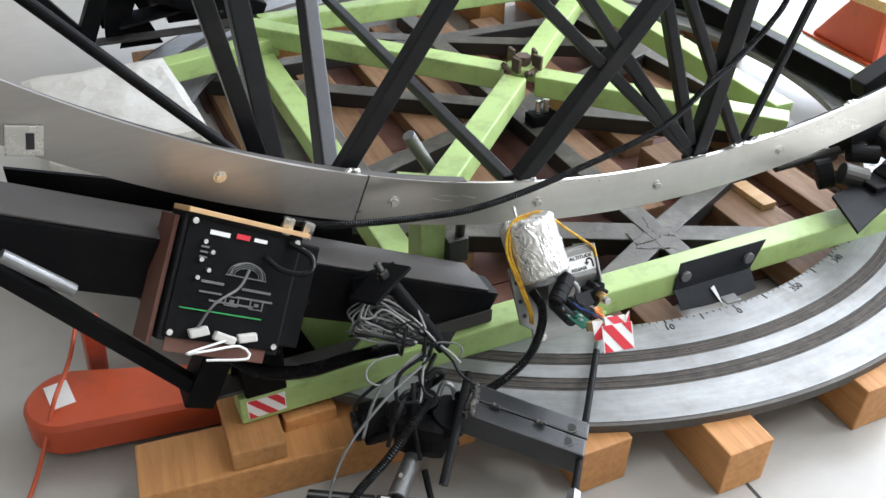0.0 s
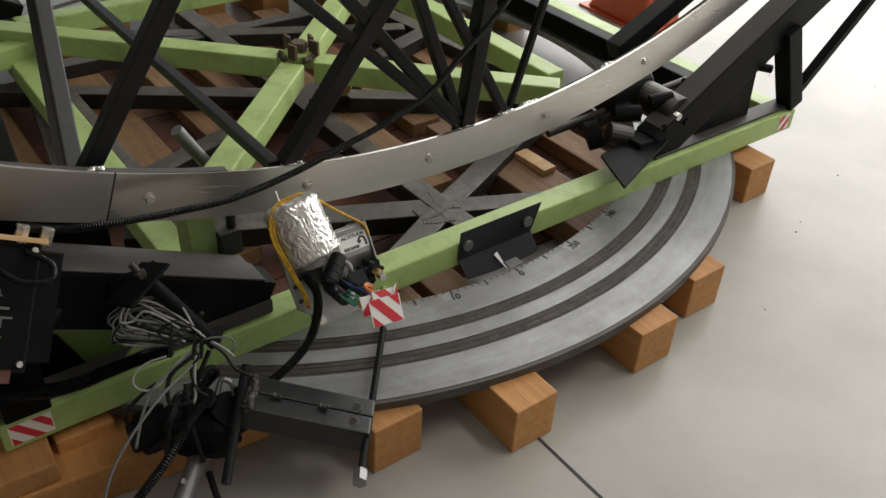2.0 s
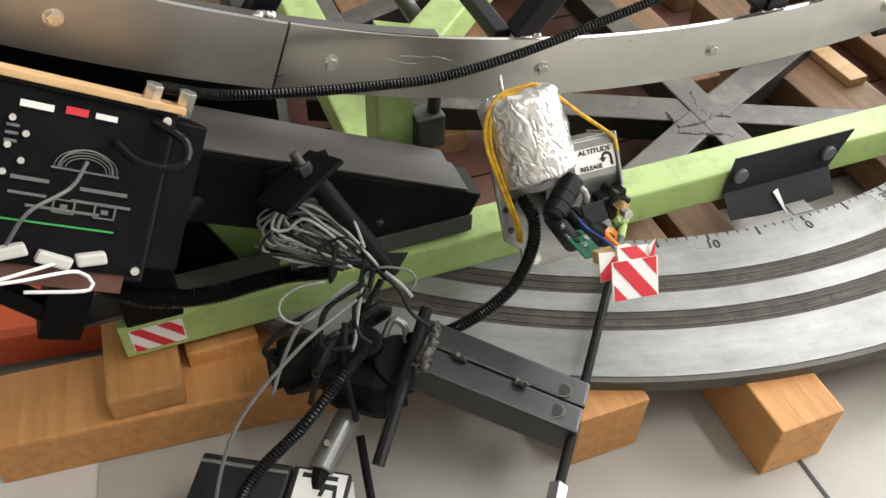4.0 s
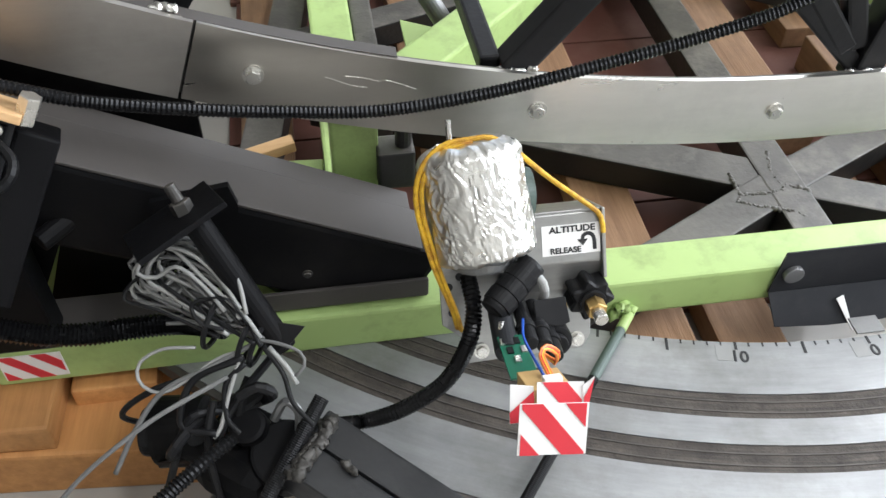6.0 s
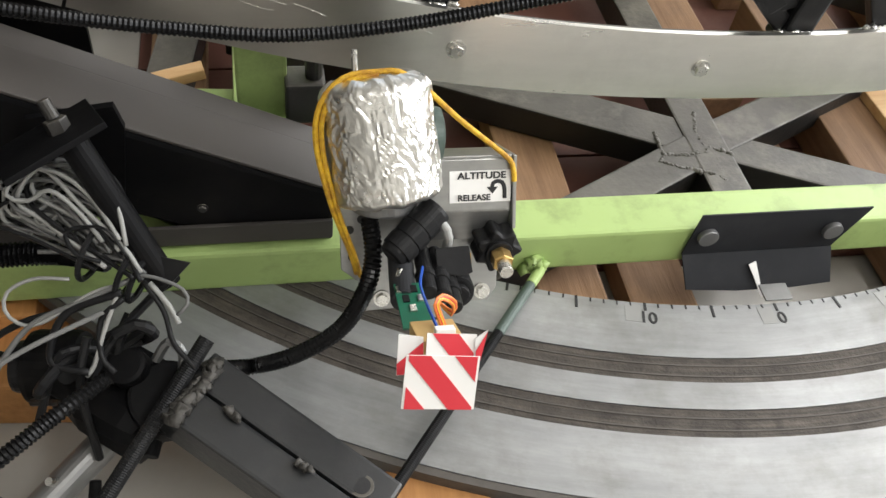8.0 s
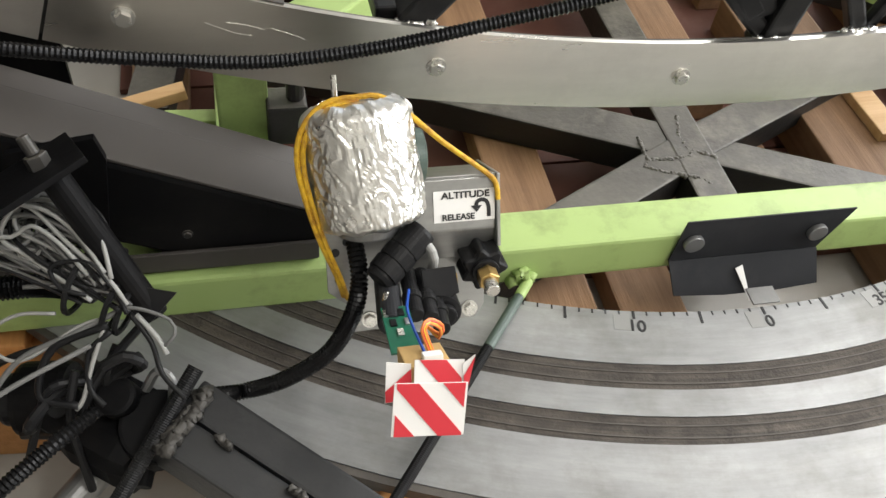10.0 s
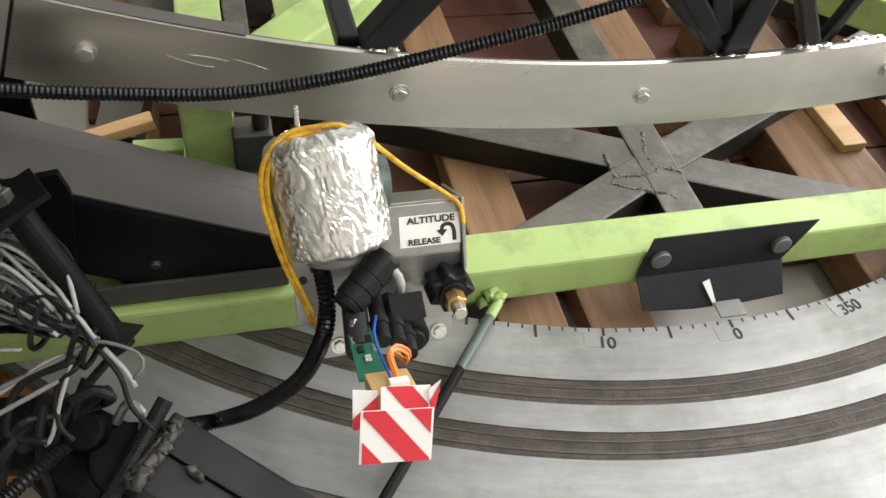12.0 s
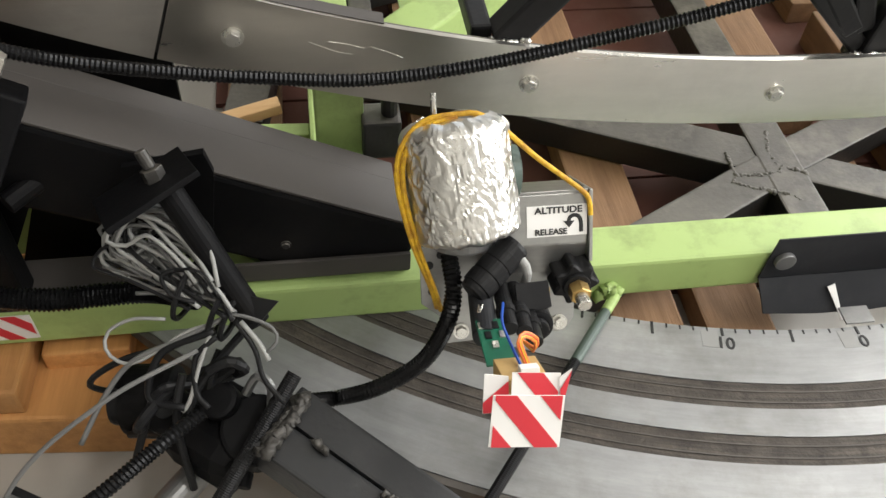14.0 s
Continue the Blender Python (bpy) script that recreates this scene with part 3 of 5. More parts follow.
def striped_sticker(name, m, w, h, parent, label, shift=0.0087, slope=0.79, step=0.030, bw=0.0155):
    """A white sticker with slanting red stripes, in the local x-y plane."""
    ob = part(name, sheet([(-w / 2, -h / 2), (w / 2, -h / 2), (w / 2, h / 2), (-w / 2, h / 2)], 0.0008, m), WHITE, parent, label)
    for k in range(-2, 4):
        x = shift + step * k
        raw = [(x, -h / 2), (x + bw, -h / 2), (x + bw - slope * h, h / 2), (x - slope * h, h / 2)]
        poly = clip_x(raw, -w / 2 + 0.0015, w / 2 - 0.0015)
        if len(poly) >= 3:
            part("stripe", sheet(poly, 0.0004, m @ Matrix.Translation((0, 0, 0.0009))), RED, ob)
    return ob


def clip_x(poly, lo, hi):
    for edge, sgn in ((lo, 1), (hi, -1)):
        out = []
        for i, p in enumerate(poly):
            q = poly[(i + 1) % len(poly)]
            a, c = (p[0] - edge) * sgn, (q[0] - edge) * sgn
            if a >= 0:
                out.append(p)
            if a * c < 0:
                t = a / (a - c)
                out.append((edge, p[1] + (q[1] - p[1]) * t))
        poly = out
        if len(poly) < 3:
            return []
    return poly


FACE = lambda x, z, y=-0.7142: basis((x, y, z), (1, 0, 0), (0, 0, 1))
striped_sticker("warning_sticker", FACE(-0.802, 0.128), 0.056, 0.034, gframe, "red and white striped warning sticker", 0.002, 0.9, 0.03, 0.014)
striped_sticker("warning_sticker", FACE(0.862, 0.128), 0.036, 0.036, gframe, "red and white striped warning sticker", -0.012, -0.9, 0.03, 0.014)
bead((-0.25, -0.717, 0.112), (-0.226, -0.717, 0.112), 0.006, GREEN, gframe, 31)
bead((-0.245, -0.719, 0.121), (-0.232, -0.719, 0.121), 0.005, GREEN, gframe, 32)

# ---- altitude arc and its truss ----
ARC_X, ARC_Z, ARC_R, ARC_Y = -0.027, 2.046, 1.760, -0.634
arc = thing("altitude_arc", "curved aluminium altitude band carried by a black tube truss", "altitude arc")


def arc_point(x, dr=0.0, y=ARC_Y):
    a = math.asin((x - ARC_X) / ARC_R)
    return Vector((ARC_X + (ARC_R + dr) * math.sin(a), y, ARC_Z - (ARC_R + dr) * math.cos(a)))


def arc_band(xa, xb, half, ya, yb, n):
    a0, a1 = (math.asin((x - ARC_X) / ARC_R) - math.pi / 2 for x in (xa, xb))
    b = annulus(ARC_R - half, ARC_R + half, 0, yb - ya, n, a0=a0, a1=a1)
    b.transform(Matrix.Translation((ARC_X, yb, ARC_Z)) @ Matrix.Rotation(math.pi / 2, 4, "X"))
    return b


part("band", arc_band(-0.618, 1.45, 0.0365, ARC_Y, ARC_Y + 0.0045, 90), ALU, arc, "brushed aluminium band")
part("band", arc_band(-1.5, -0.6205, 0.0365, ARC_Y - 0.001, ARC_Y + 0.0045, 60), ALUDULL, arc, "dull dark aluminium band")
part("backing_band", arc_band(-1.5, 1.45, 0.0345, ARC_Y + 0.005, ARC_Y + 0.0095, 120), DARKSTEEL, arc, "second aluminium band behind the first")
part("backing_angle", arc_band(-1.5, 1.45, 0.024, ARC_Y + 0.010, ARC_Y + 0.024, 120), BLACK, arc, "black steel arc behind the bands")
b = arc_band(-1.5, -0.452, 0.0015, ARC_Y + 0.003, ARC_Y + 0.017, 60)
b.transform(Matrix.Translation((0, 0, 0.0372)))
part("top_flange", b, DUSTY, arc, "dusty brown flange on the band")
for pts in (((-0.512, 0.364), (-0.502, 0.359), (-0.489, 0.353), (-0.478, 0.3505)), ((-0.496, 0.3635), (-0.482, 0.3605), (-0.468, 0.3555)), ((-0.462, 0.3565), (-0.449, 0.351), (-0.437, 0.345)), ((-0.36, 0.332), (-0.349, 0.327))):
    part("scratch", pipe([(x, ARC_Y - 0.0001, z) for x, z in pts], 0.00026, 5, 0.004), SCRATCH, arc)
for x in (-1.05, -0.809, -0.57, -0.327, -0.093, 0.172, 0.427, 0.679, 0.93):
    hexbolt(arc_point(x, 0.0, ARC_Y), (0, -1, 0), 0.0065, 0.006, CHROME, arc)
TY = -0.612
for xa, za, xb, zb, w, ext in ((-0.351, 0.345, -0.125, 0.626, 0.036, 3.0), 
                               (-0.017, 0.322, -0.384, 0.669, 0.024, 2.0), (-0.03, 0.34, -0.294, 0.654, 0.026, 2.0), (-0.02, 0.34, -0.135, 0.627, 0.025, 2.6),
                               (0.093, 0.309, -0.094, 0.62, 0.022, 2.2), (-0.006, 0.302, 0.034, 0.599, 0.038, 2.8), (0.095, 0.309, 0.178, 0.575, 0.016, 2.6),
                               (0.40, 0.35, 0.714, 0.50, 0.05, 2.4)):
    ty = TY if w < 0.045 else -0.575
    p, q = Vector((xa, ty, za)), Vector((xb, ty, zb))
    part("truss_tube", bar(p, p + (q - p) * ext, w * 0.76, w * 0.74, 0.003, up=(0, 1, 0)), TUBE, arc)
for p, q, w in (((-0.742, -0.56, 0.442), (-0.93, -0.64, 1.36), 0.024), ((-0.722, -0.56, 0.428), (-0.72, 0.06, 1.42), 0.03), ((-0.652, -0.59, 0.395), (-0.40, 0.45, 0.93), 0.027),
                ((-0.642, -0.587, 0.395), (-0.20, -0.592, 1.05), 0.025), ((-0.368, -0.612, 0.347), (-0.383, 0.62, 0.347), 0.019)):
    part("truss_tube", bar(p, q, w, w, 0.003, up=(0, 1, 0)), TUBE, arc)
for k, x in enumerate((-0.352, -0.006, 0.085, -0.65, 0.14, 0.34)):
    p = arc_point(x, -0.031, TY - 0.012)
    bead(p + Vector((-0.018, 0, 0)), p + Vector((0.018, 0, 0.001)), 0.0045, CHROME, arc, 40 + k)

part("stay_rod", cyl((-0.775, -0.612, 0.478), (-1.18, -0.612, 0.945), 0.0075, 14), BLACK, arc, "thin black stay rod")
tab = part("slotted_tab", box(0, 0, 0, 0.04, 0.004, 0.038, 0.001, m=pose(-1.018, ARC_Y - 0.004, 0.567, 0, 12, 0)), CHROME, arc, "bright slotted steel tab")
part("slot", box(0.006, -0.0026, 0, 0.009, 0.001, 0.02, m=pose(-1.018, ARC_Y - 0.004, 0.567, 0, 12, 0)), INK, tab)

# the twin arc on the far side
far = thing("altitude_arc", "second curved aluminium altitude band on a black tube truss", "altitude arc")
for half, ya, yb, mt in ((0.0365, 0.62, 0.626, ALU), (0.024, 0.58, 0.6195, BLACK)):
    part("band" if mt is ALU else "backing_angle", arc_band(-1.5, 1.45, half, ya, yb, 90), mt, far)
for xa, xb in ((-0.75, -0.5), (-0.75, -0.95), (-0.35, -0.12), (-0.35, -0.6), (0.0, 0.05), (0.0, -0.25), (0.05, 0.3), (0.4, 0.35), (0.45, 0.75), (0.8, 0.78), (-1.0, -1.05)):
    p, q = arc_point(xa, -0.02, 0.6), Vector((xb, 0.6, 0.75))
    part("truss_tube", bar(p, p + (q - p) * 2.2, 0.03, 0.03, 0.003, up=(0, 1, 0)), TUBE, far)

# ---- cradle beams on the turning frame ----
for s, name in ((-1, "cradle_beam"), (1, "cradle_beam")):
    cr = thing(name, "sloping black steel cradle beam welded to the green tube", "steel beam", "cradle beams")
    za, zb = (0.165, 0.535) if s < 0 else (0.17, 0.60)
    part("beam", bar((0.44 * s, -0.675, za), (1.2 * s, -0.675, zb), 0.052, 0.088, 0.005), BLACK, cr)
    part("beam_cap", bar((0.44 * s, -0.675, za + 0.0505), (1.2 * s, -0.675, zb + 0.0505), 0.05, 0.003, 0.001), DUSTY, cr, "dusty grey top flange")
    part("foot_plate", box(0.665 * s, -0.683, 0.1565, 0.46, 0.04, 0.006, 0.001), DUSTY, cr, "dusty steel foot plate")
    part("end_post", bar((0.895 * s, -0.695, 0.16), (0.80 * s, -0.695, 0.36), 0.042, 0.042, 0.003, up=(0, 1, 0)), BLACK, cr)
    part("stay", bar((0.885 * s, -0.70, 0.178), (1.30 * s, -0.70, 0.748) if s < 0 else (1.32, -0.70, 0.575), 0.021, 0.021, 0.003, up=(0, 1, 0)), BLACK, cr)
    m = basis((0.6 * s, -0.672, 0.16), (1, 0, 0), (0, 0, 1))
    if s > 0:
        part("gusset", sheet([(-0.02 * s, 0), (0.16 * s, 0), (0.15 * s, 0.13), (0.10 * s, 0.13)][::s], 0.008, m), BLACK, cr)
    part("pin", cyl((0.715 * s, -0.68, 0.29), (0.75 * s, -0.715, 0.285), 0.009, 16, 0.001), BLACK, cr)

for cr in [o for o in scene.objects if o.name.startswith("cradle_beam") and o.parent is None][:1]:
    part("web_plate", sheet([(-0.569, 0.16), (-0.43, 0.16), (-0.43, 0.17), (-0.56, 0.235), (-0.60, 0.26), (-0.60, 0.205)], 0.006, basis((0, -0.664, 0), (1, 0, 0), (0, 0, 1))), BLACK, cr, "black steel web plate")
    part("web_post", sheet([(-0.839, 0.16), (-0.792, 0.16), (-0.735, 0.275), (-0.70, 0.32), (-0.82, 0.37)], 0.006, basis((0, -0.664, 0), (1, 0, 0), (0, 0, 1))), BLACK, cr)
    part("pivot_bracket", sheet([(-0.655, 0.225), (-0.605, 0.215), (-0.593, 0.296), (-0.598, 0.318), (-0.661, 0.308), (-0.666, 0.27)], 0.006, basis((0, -0.70, 0), (1, 0, 0), (0, 0, 1))), BLACK, cr)
    part("foot_angle", box(-0.517, -0.7038, 0.169, 0.165, 0.004, 0.022, 0.001), DUSTY, cr)
    part("rear_flange", bar((-0.445, -0.637, 0.2167), (-1.2, -0.637, 0.584), 0.024, 0.003, 0.001), DUSTY, cr)
    part("gusset_edge", sheet([(-0.806, 0.105), (-0.694, 0.105), (-0.727, 0.185), (-0.774, 0.187)], 0.006, basis((0, -0.612, 0), (1, 0, 0), (0, 0, 1))), BLACK, cr)
    # Bright rod put in for the strong white reflection on the stay.
    part("white_sleeve", cyl((-1.068, -0.73, 0.484), (-1.006, -0.73, 0.415), 0.008, 20, 0.002), STEEL, cr, "bright steel piece put in for the glint on the stay")

    # Black sheet added to keep the gap dark and cover the ring.
    part("rear_web", sheet([(-0.84, 0.16), (-0.795, 0.16), (-0.765, 0.237), (-0.625, 0.237), (-0.625, 0.355), (-0.80, 0.43), (-1.05, 0.52), (-1.05, 0.43), (-0.87, 0.34)], 0.006, basis((0, -0.60, 0), (1, 0, 0), (0, 0, 1))), BLACK, cr, "black sheet added to hide the ring behind the beam")
    for x, z in ((-0.545, 0.20), (-0.60, 0.185), (-0.50, 0.172)):
        hexbolt((x, -0.7012, z), (0, -1, 0), 0.0035, 0.003, DARKSTEEL, cr)

for cr in [o for o in scene.objects if o.name.startswith("cradle_beam") and o.parent is None][:2]:
    copy_thing(cr, Matrix.Translation((0, 1.33, 0)))

# roller assembly next to the band
rl = thing("support_roller", "black steel support roller with bracket under the altitude band", "roller", "support rollers")
part("bracket", box(0.44, -0.675, 0.18, 0.12, 0.05, 0.05, 0.004), BLACK, rl)
part("bracket_plate", sheet([(0.253, -0.782), (0.468, -0.700), (0.434, -0.646), (0.3, -0.673)], 0.006, basis((0, 0, 0.187), (1, 0, 0), (0, 1, 0))), BLACK, rl)
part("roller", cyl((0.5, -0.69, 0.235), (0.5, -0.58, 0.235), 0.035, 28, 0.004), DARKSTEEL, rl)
part("drum", cyl((0.40, -0.56, 0.25), (0.52, -0.56, 0.25), 0.04, 28, 0.006), RUBBER, rl)
for k, (x, y, z, r, h) in enumerate(((0.36, -0.63, 0.205, 0.022, 0.05), (0.40, -0.60, 0.225, 0.018, 0.06), (0.46, -0.64, 0.25, 0.016, 0.05), (0.53, -0.64, 0.225, 0.024, 0.04), (0.57, -0.63, 0.26, 0.014, 0.06), (0.33, -0.60, 0.19, 0.03, 0.03))):
    part("shaft_collar", cyl((x, y, z), (x + h * 0.8, y - h * 0.5, z + 0.01 * (k % 3 - 1)), r, 18, 0.002), DARKSTEEL if k % 3 == 0 else BLACK, rl)
part("cross_rod", cyl((0.26, -0.56, 0.2), (0.62, -0.60, 0.245), 0.009, 14), DARKSTEEL, rl)
for k in range(3):
    part("nut", cyl((0.45 + 0.03 * k, -0.705, 0.22 + 0.02 * (k % 2)), (0.45 + 0.03 * k, -0.692, 0.22 + 0.02 * (k % 2)), 0.009, 6, 0.001), CHROME if k == 1 else BLACK, rl)

copy_thing(rl, Matrix.Translation((-1.06, 1.36, 0.02)))

# ---- pointer plate on the green tube ----
pp = thing("pointer_plate", "folded black sheet with white pointer, held by two magnets", "pointer plate")
m = basis((0.0, -0.7165, 0.127), (1, 0, 0), (0, 0, 1))
part("back_sheet", sheet([(-0.083, -0.01), (0.086, -0.01), (0.106, 0.048), (-0.08, 0.048)], 0.0016, m), PLATE, pp)
part("folded_flap", sheet([(-0.077, -0.037), (-0.02, -0.0415), (0.04, -0.042), (0.088, -0.039), (0.086, 0.0), (-0.083, 0.0)], 0.0016, basis((0.0, -0.718, 0.117), (1, 0, 0), (0, 0.62, 0.78))), PLATE, pp)
for x, y in ((-0.066, 0.019), (0.072, 0.019)):
    part("magnet", cyl((x, -0.7185, 0.127 + y), (x, -0.7245, 0.127 + y), 0.0105, 28, 0.0012), STEEL, pp, "round steel magnet")
part("pointer", sheet([(-0.0042, 0.0), (0.0042, 0.0), (0.0008, -0.04), (-0.0008, -0.04)][::-1], 0.0012, basis((-0.006, -0.7285, 0.110), (1, 0, 0), (0, 0.62, 0.78)) @ Matrix.Rotation(radians(20), 4, "Z")), WHITE, pp, "thin white tapering pointer")
part("tab", box(0.006, -0.765, 0.0672 + 0.0395, 0.03, 0.02, 0.002, 0.0004), STEEL, pp)

# ---- altitude drive ----
DO, DU, DN = Vector((-0.366, -0.771, 0.269)), Vector((0, 0.5708, 0.8211)), Vector((0, -0.8211, 0.5708))
DM = Matrix(((1, 0, 0), (0, DU.y, DN.y), (0, DU.z, DN.z))).to_4x4()
DM.translation = DO


def dl(x, u, n):
    return DM @ Vector((x, u, n))


drive = thing("altitude_drive", "altitude motor drive with foil-wrapped motor and black release knob", "motor drive")
part("mounting_plate", sheet([(-0.070, 0.03), (0.06, 0.034), (0.0565, -0.075), (0.0495, -0.0862), (-0.0545, -0.089), (-0.0525, -0.066), (-0.069, -0.053)][::-1], 0.005, DM @ Matrix.Translation((0, 0, -0.016)), 0.0006), SHEETALU, drive, "grey aluminium mounting plate")
side = part("side_strip", sheet([(-0.071, 0.022), (-0.071, -0.052), (-0.056, -0.064), (-0.050, -0.060), (-0.050, 0.022)], 0.003, DM @ Matrix.Translation((0, 0, -0.0105)), 0.0004), SHEETALU, drive, "drilled aluminium side strip")
for x, u in ((-0.063, 0.008), (-0.0635, -0.02), (-0.062, -0.042), (-0.054, -0.012)):
    part("hole", cyl(dl(x, u, -0.0078), dl(x, u, -0.0069), 0.0034, 16), INK, side)
housing = part("housing", box(0.0195, 0.0155, -0.014, 0.083, 0.042, 0.052, 0.0016, m=DM), SHEETALU, drive, "folded grey aluminium gear housing")
part("folded_front", bar(dl(0.0195, -0.004, 0.0104), dl(0.0195, -0.030, -0.003), 0.083, 0.003, 0.001, up=DN), SHEETALU, housing)
part("end_flange", box(0.0628, 0.0095, -0.016, 0.0028, 0.058, 0.064, 0.0008, m=DM), SHEETALU, housing, "upright end flange with a bright edge")
part("top_lip", box(0.0195, 0.0375, 0.0085, 0.083, 0.002, 0.010, 0.0005, m=DM), SHEETALU, housing)
lab = part("release_label", box(0.0362, 0.0144, 0.0125, 0.0485, 0.0248, 0.0006, m=DM), WHITE, drive, "white label reading altitude release")
lettering("ALTITUDE", 0.0072, DM @ Matrix.Translation((0.0372, 0.0228, 0.0131)) @ Matrix.Diagonal((1.16, 1, 1, 1)), INK, lab, bold=0.00018)
lettering("RELEASE", 0.0066, DM @ Matrix.Translation((0.0312, 0.0056, 0.0131)) @ Matrix.Diagonal((1.06, 1, 1, 1)), INK, lab, bold=0.00016)
b = pipe([(0.0455, 0.0132, 0), (0.0462, 0.0165, 0), (0.0495, 0.0182, 0), (0.0535, 0.0170, 0), (0.0553, 0.0125, 0), (0.0556, 0.0045, 0)], 0.0016, 6, 0.002)
for v in b.verts:
    v.co.z *= 0.15
b.transform(DM @ Matrix.Translation((0, 0, 0.0131)))
part("turn_arrow", b, INK, lab)
part("arrow_head", sheet([(0.0412, 0.0138), (0.0500, 0.0138), (0.0458, 0.0085)][::-1], 0.0004, DM @ Matrix.Translation((0, 0, 0.0129))), INK, lab)


def foil_motor():
    """A cylinder wrapped in crumpled foil."""
    b = bmesh.new()
    rnd = random.Random(5)
    n, k = 150, 90
    rings = []
    for j in range(k + 1):
        h = j / k
        ring_v = []
        for i in range(n):
            a = 2 * math.pi * i / n
            p = Vector((math.cos(a) * 3.2, math.sin(a) * 3.2, h * 4.2))
            w = p + Vector((noise.noise(p * 0.8), noise.noise(p * 0.8 + Vector((9, 0, 0))), noise.noise(p * 0.8 + Vector((0, 7, 0))))) * 1.1
            d, _ = noise.voronoi(Vector((w.x, w.y, w.z * 0.55)) * 1.25)
            e, _ = noise.voronoi(Vector((w.x, w.y, w.z * 0.8)) * 2.7 + Vector((4, 1, 2)))
            c = -0.0011 * max(0.0, 0.3 - (d[1] - d[0])) / 0.3 + (d[0] - 0.4) * 0.0019 + (0.35 - e[0]) * 0.0008 + abs(noise.noise(w * 1.3)) * 0.0011 + noise.noise(p * 0.5) * 0.0018
            r = 0.0405 + c
            if h > 0.86:
                r *= 1 - 0.30 * ((h - 0.86) / 0.14) ** 2.4
            if h < 0.06:
                r *= 1 - 0.10 * ((0.06 - h) / 0.06) ** 2
            ring_v.append(b.verts.new((r * math.cos(a), h * 0.089 + 0.0016 * noise.noise(p * 2), r * math.sin(a))))
        rings.append(ring_v)
    for A, B in zip(rings, rings[1:]):
        for i in range(n):
            b.faces.new((A[i], B[i], B[(i + 1) % n], A[(i + 1) % n]))
    b.faces.new(rings[0])
    b.faces.new(rings[-1][::-1])
    return b


FOIL_C = (-0.036, 0.013, 0.03)
b = foil_motor()
b.transform(DM @ Matrix.Translation(FOIL_C) @ Matrix.Rotation(radians(8), 4, "Z"))
part("foil_wrapped_motor", b, FOIL, drive, "motor wrapped in crumpled silver foil")
part("motor_cap", cyl(dl(-0.022, 0.056, 0.012), dl(0.0065, 0.056, 0.012), 0.0215, 40, 0.0085), GREENCAP, drive, "dark green-grey round motor cap")
part("motor_flange", cyl(dl(-0.04, 0.004, 0.02), dl(-0.04, 0.016, 0.022), 0.026, 36, 0.002), STEEL, drive)
part("pin", cyl(dl(-0.06, 0.09, 0.03), dl(-0.06, 0.119, 0.03), 0.0022, 10), CHROME, drive)
# knob and its brass nut
prof = [(0.0168 + 0.0026 * math.cos(7 * a), a) for a in [2 * math.pi * k / 84 for k in range(84)]]
KM = basis(dl(0.05, -0.03, -0.004), DM.to_3x3() @ Vector((1, 0, 0)), DM.to_3x3() @ Vector((0, 0.95, 0.31)))
b = sheet([(r * math.cos(a), r * math.sin(a)) for r, a in prof], 0.024, KM, 0.0016)
knob = part("release_knob", b, RUBBER, drive, "black lobed plastic release knob")
part("knob_boss", cyl(KM @ Vector((0, 0, 0.024)), KM @ Vector((0, 0, 0.0275)), 0.011, 28, 0.001), RUBBER, knob)
part("brass_nut", cyl(dl(0.05, -0.0385, 0.022), dl(0.05, -0.043, 0.033), 0.0085, 6, 0.0008), BRASS, knob)
part("stud", cyl(dl(0.05, -0.043, 0.033), dl(0.05, -0.047, 0.043), 0.0055, 16, 0.001), CHROME, knob)
for x, u in ((-0.039, -0.079), (0.044, -0.078)):
    hexbolt(dl(x, u, -0.0108), DN, 0.005, 0.005, CHROME, drive)
# plugs and the taped sensor that point out at the viewer's side
plug = part("taped_plug", cyl(dl(-0.002, 0.004, 0.036), dl(-0.040, -0.027, 0.052), 0.0125, 28, 0.004, 0.0112), RUBBER, drive, "plug wrapped in black tape")
for f in (0.22, 0.45, 0.68):
    p, q = dl(-0.002, 0.004, 0.036), dl(-0.040, -0.027, 0.052)
    part("tape_turn", cyl(p.lerp(q, f), p.lerp(q, f + 0.2), 0.0131, 28, 0.0004, 0.0126), RUBBER, plug)
part("plug_screw", cyl(dl(-0.0345, -0.034, 0.062), dl(-0.037, -0.038, 0.070), 0.003, 12, 0.0006), CHROME, plug)
part("pale_cable", pipe([dl(-0.010, -0.002, 0.03), dl(0.0, -0.006, 0.044), dl(0.004, -0.016, 0.046), dl(0.003, -0.030, 0.036)], 0.0036, 12, 0.004), LIGHTWIRE, drive, "short beige cable")
part("black_tape", sheet([(-0.0085, -0.0225), (0.018, -0.0225), (0.0192, -0.0425), (0.011, -0.0445), (-0.008, -0.041)][::-1], 0.002, DM @ Matrix.Translation((0, 0, 0.046)) @ pose(0, 0, 0, -14, 6, 0), 0.0006), RUBBER, drive, "loose flag of black tape")
part("tape_curl", sheet([(0.0188, -0.028), (0.0205, -0.028), (0.0215, -0.041), (0.0196, -0.0415)][::-1], 0.0008, DM @ Matrix.Translation((0, 0, 0.0475))), YELLOW, drive)
part("sensor_body", cyl(dl(0.012, -0.05, 0.0), dl(0.010, -0.058, 0.05), 0.0135, 28, 0.003), RUBBER, drive)
part("sensor_cap", cyl(dl(0.010, -0.058, 0.05), dl(0.0095, -0.0595, 0.056), 0.009, 24, 0.002), RUBBER, drive)
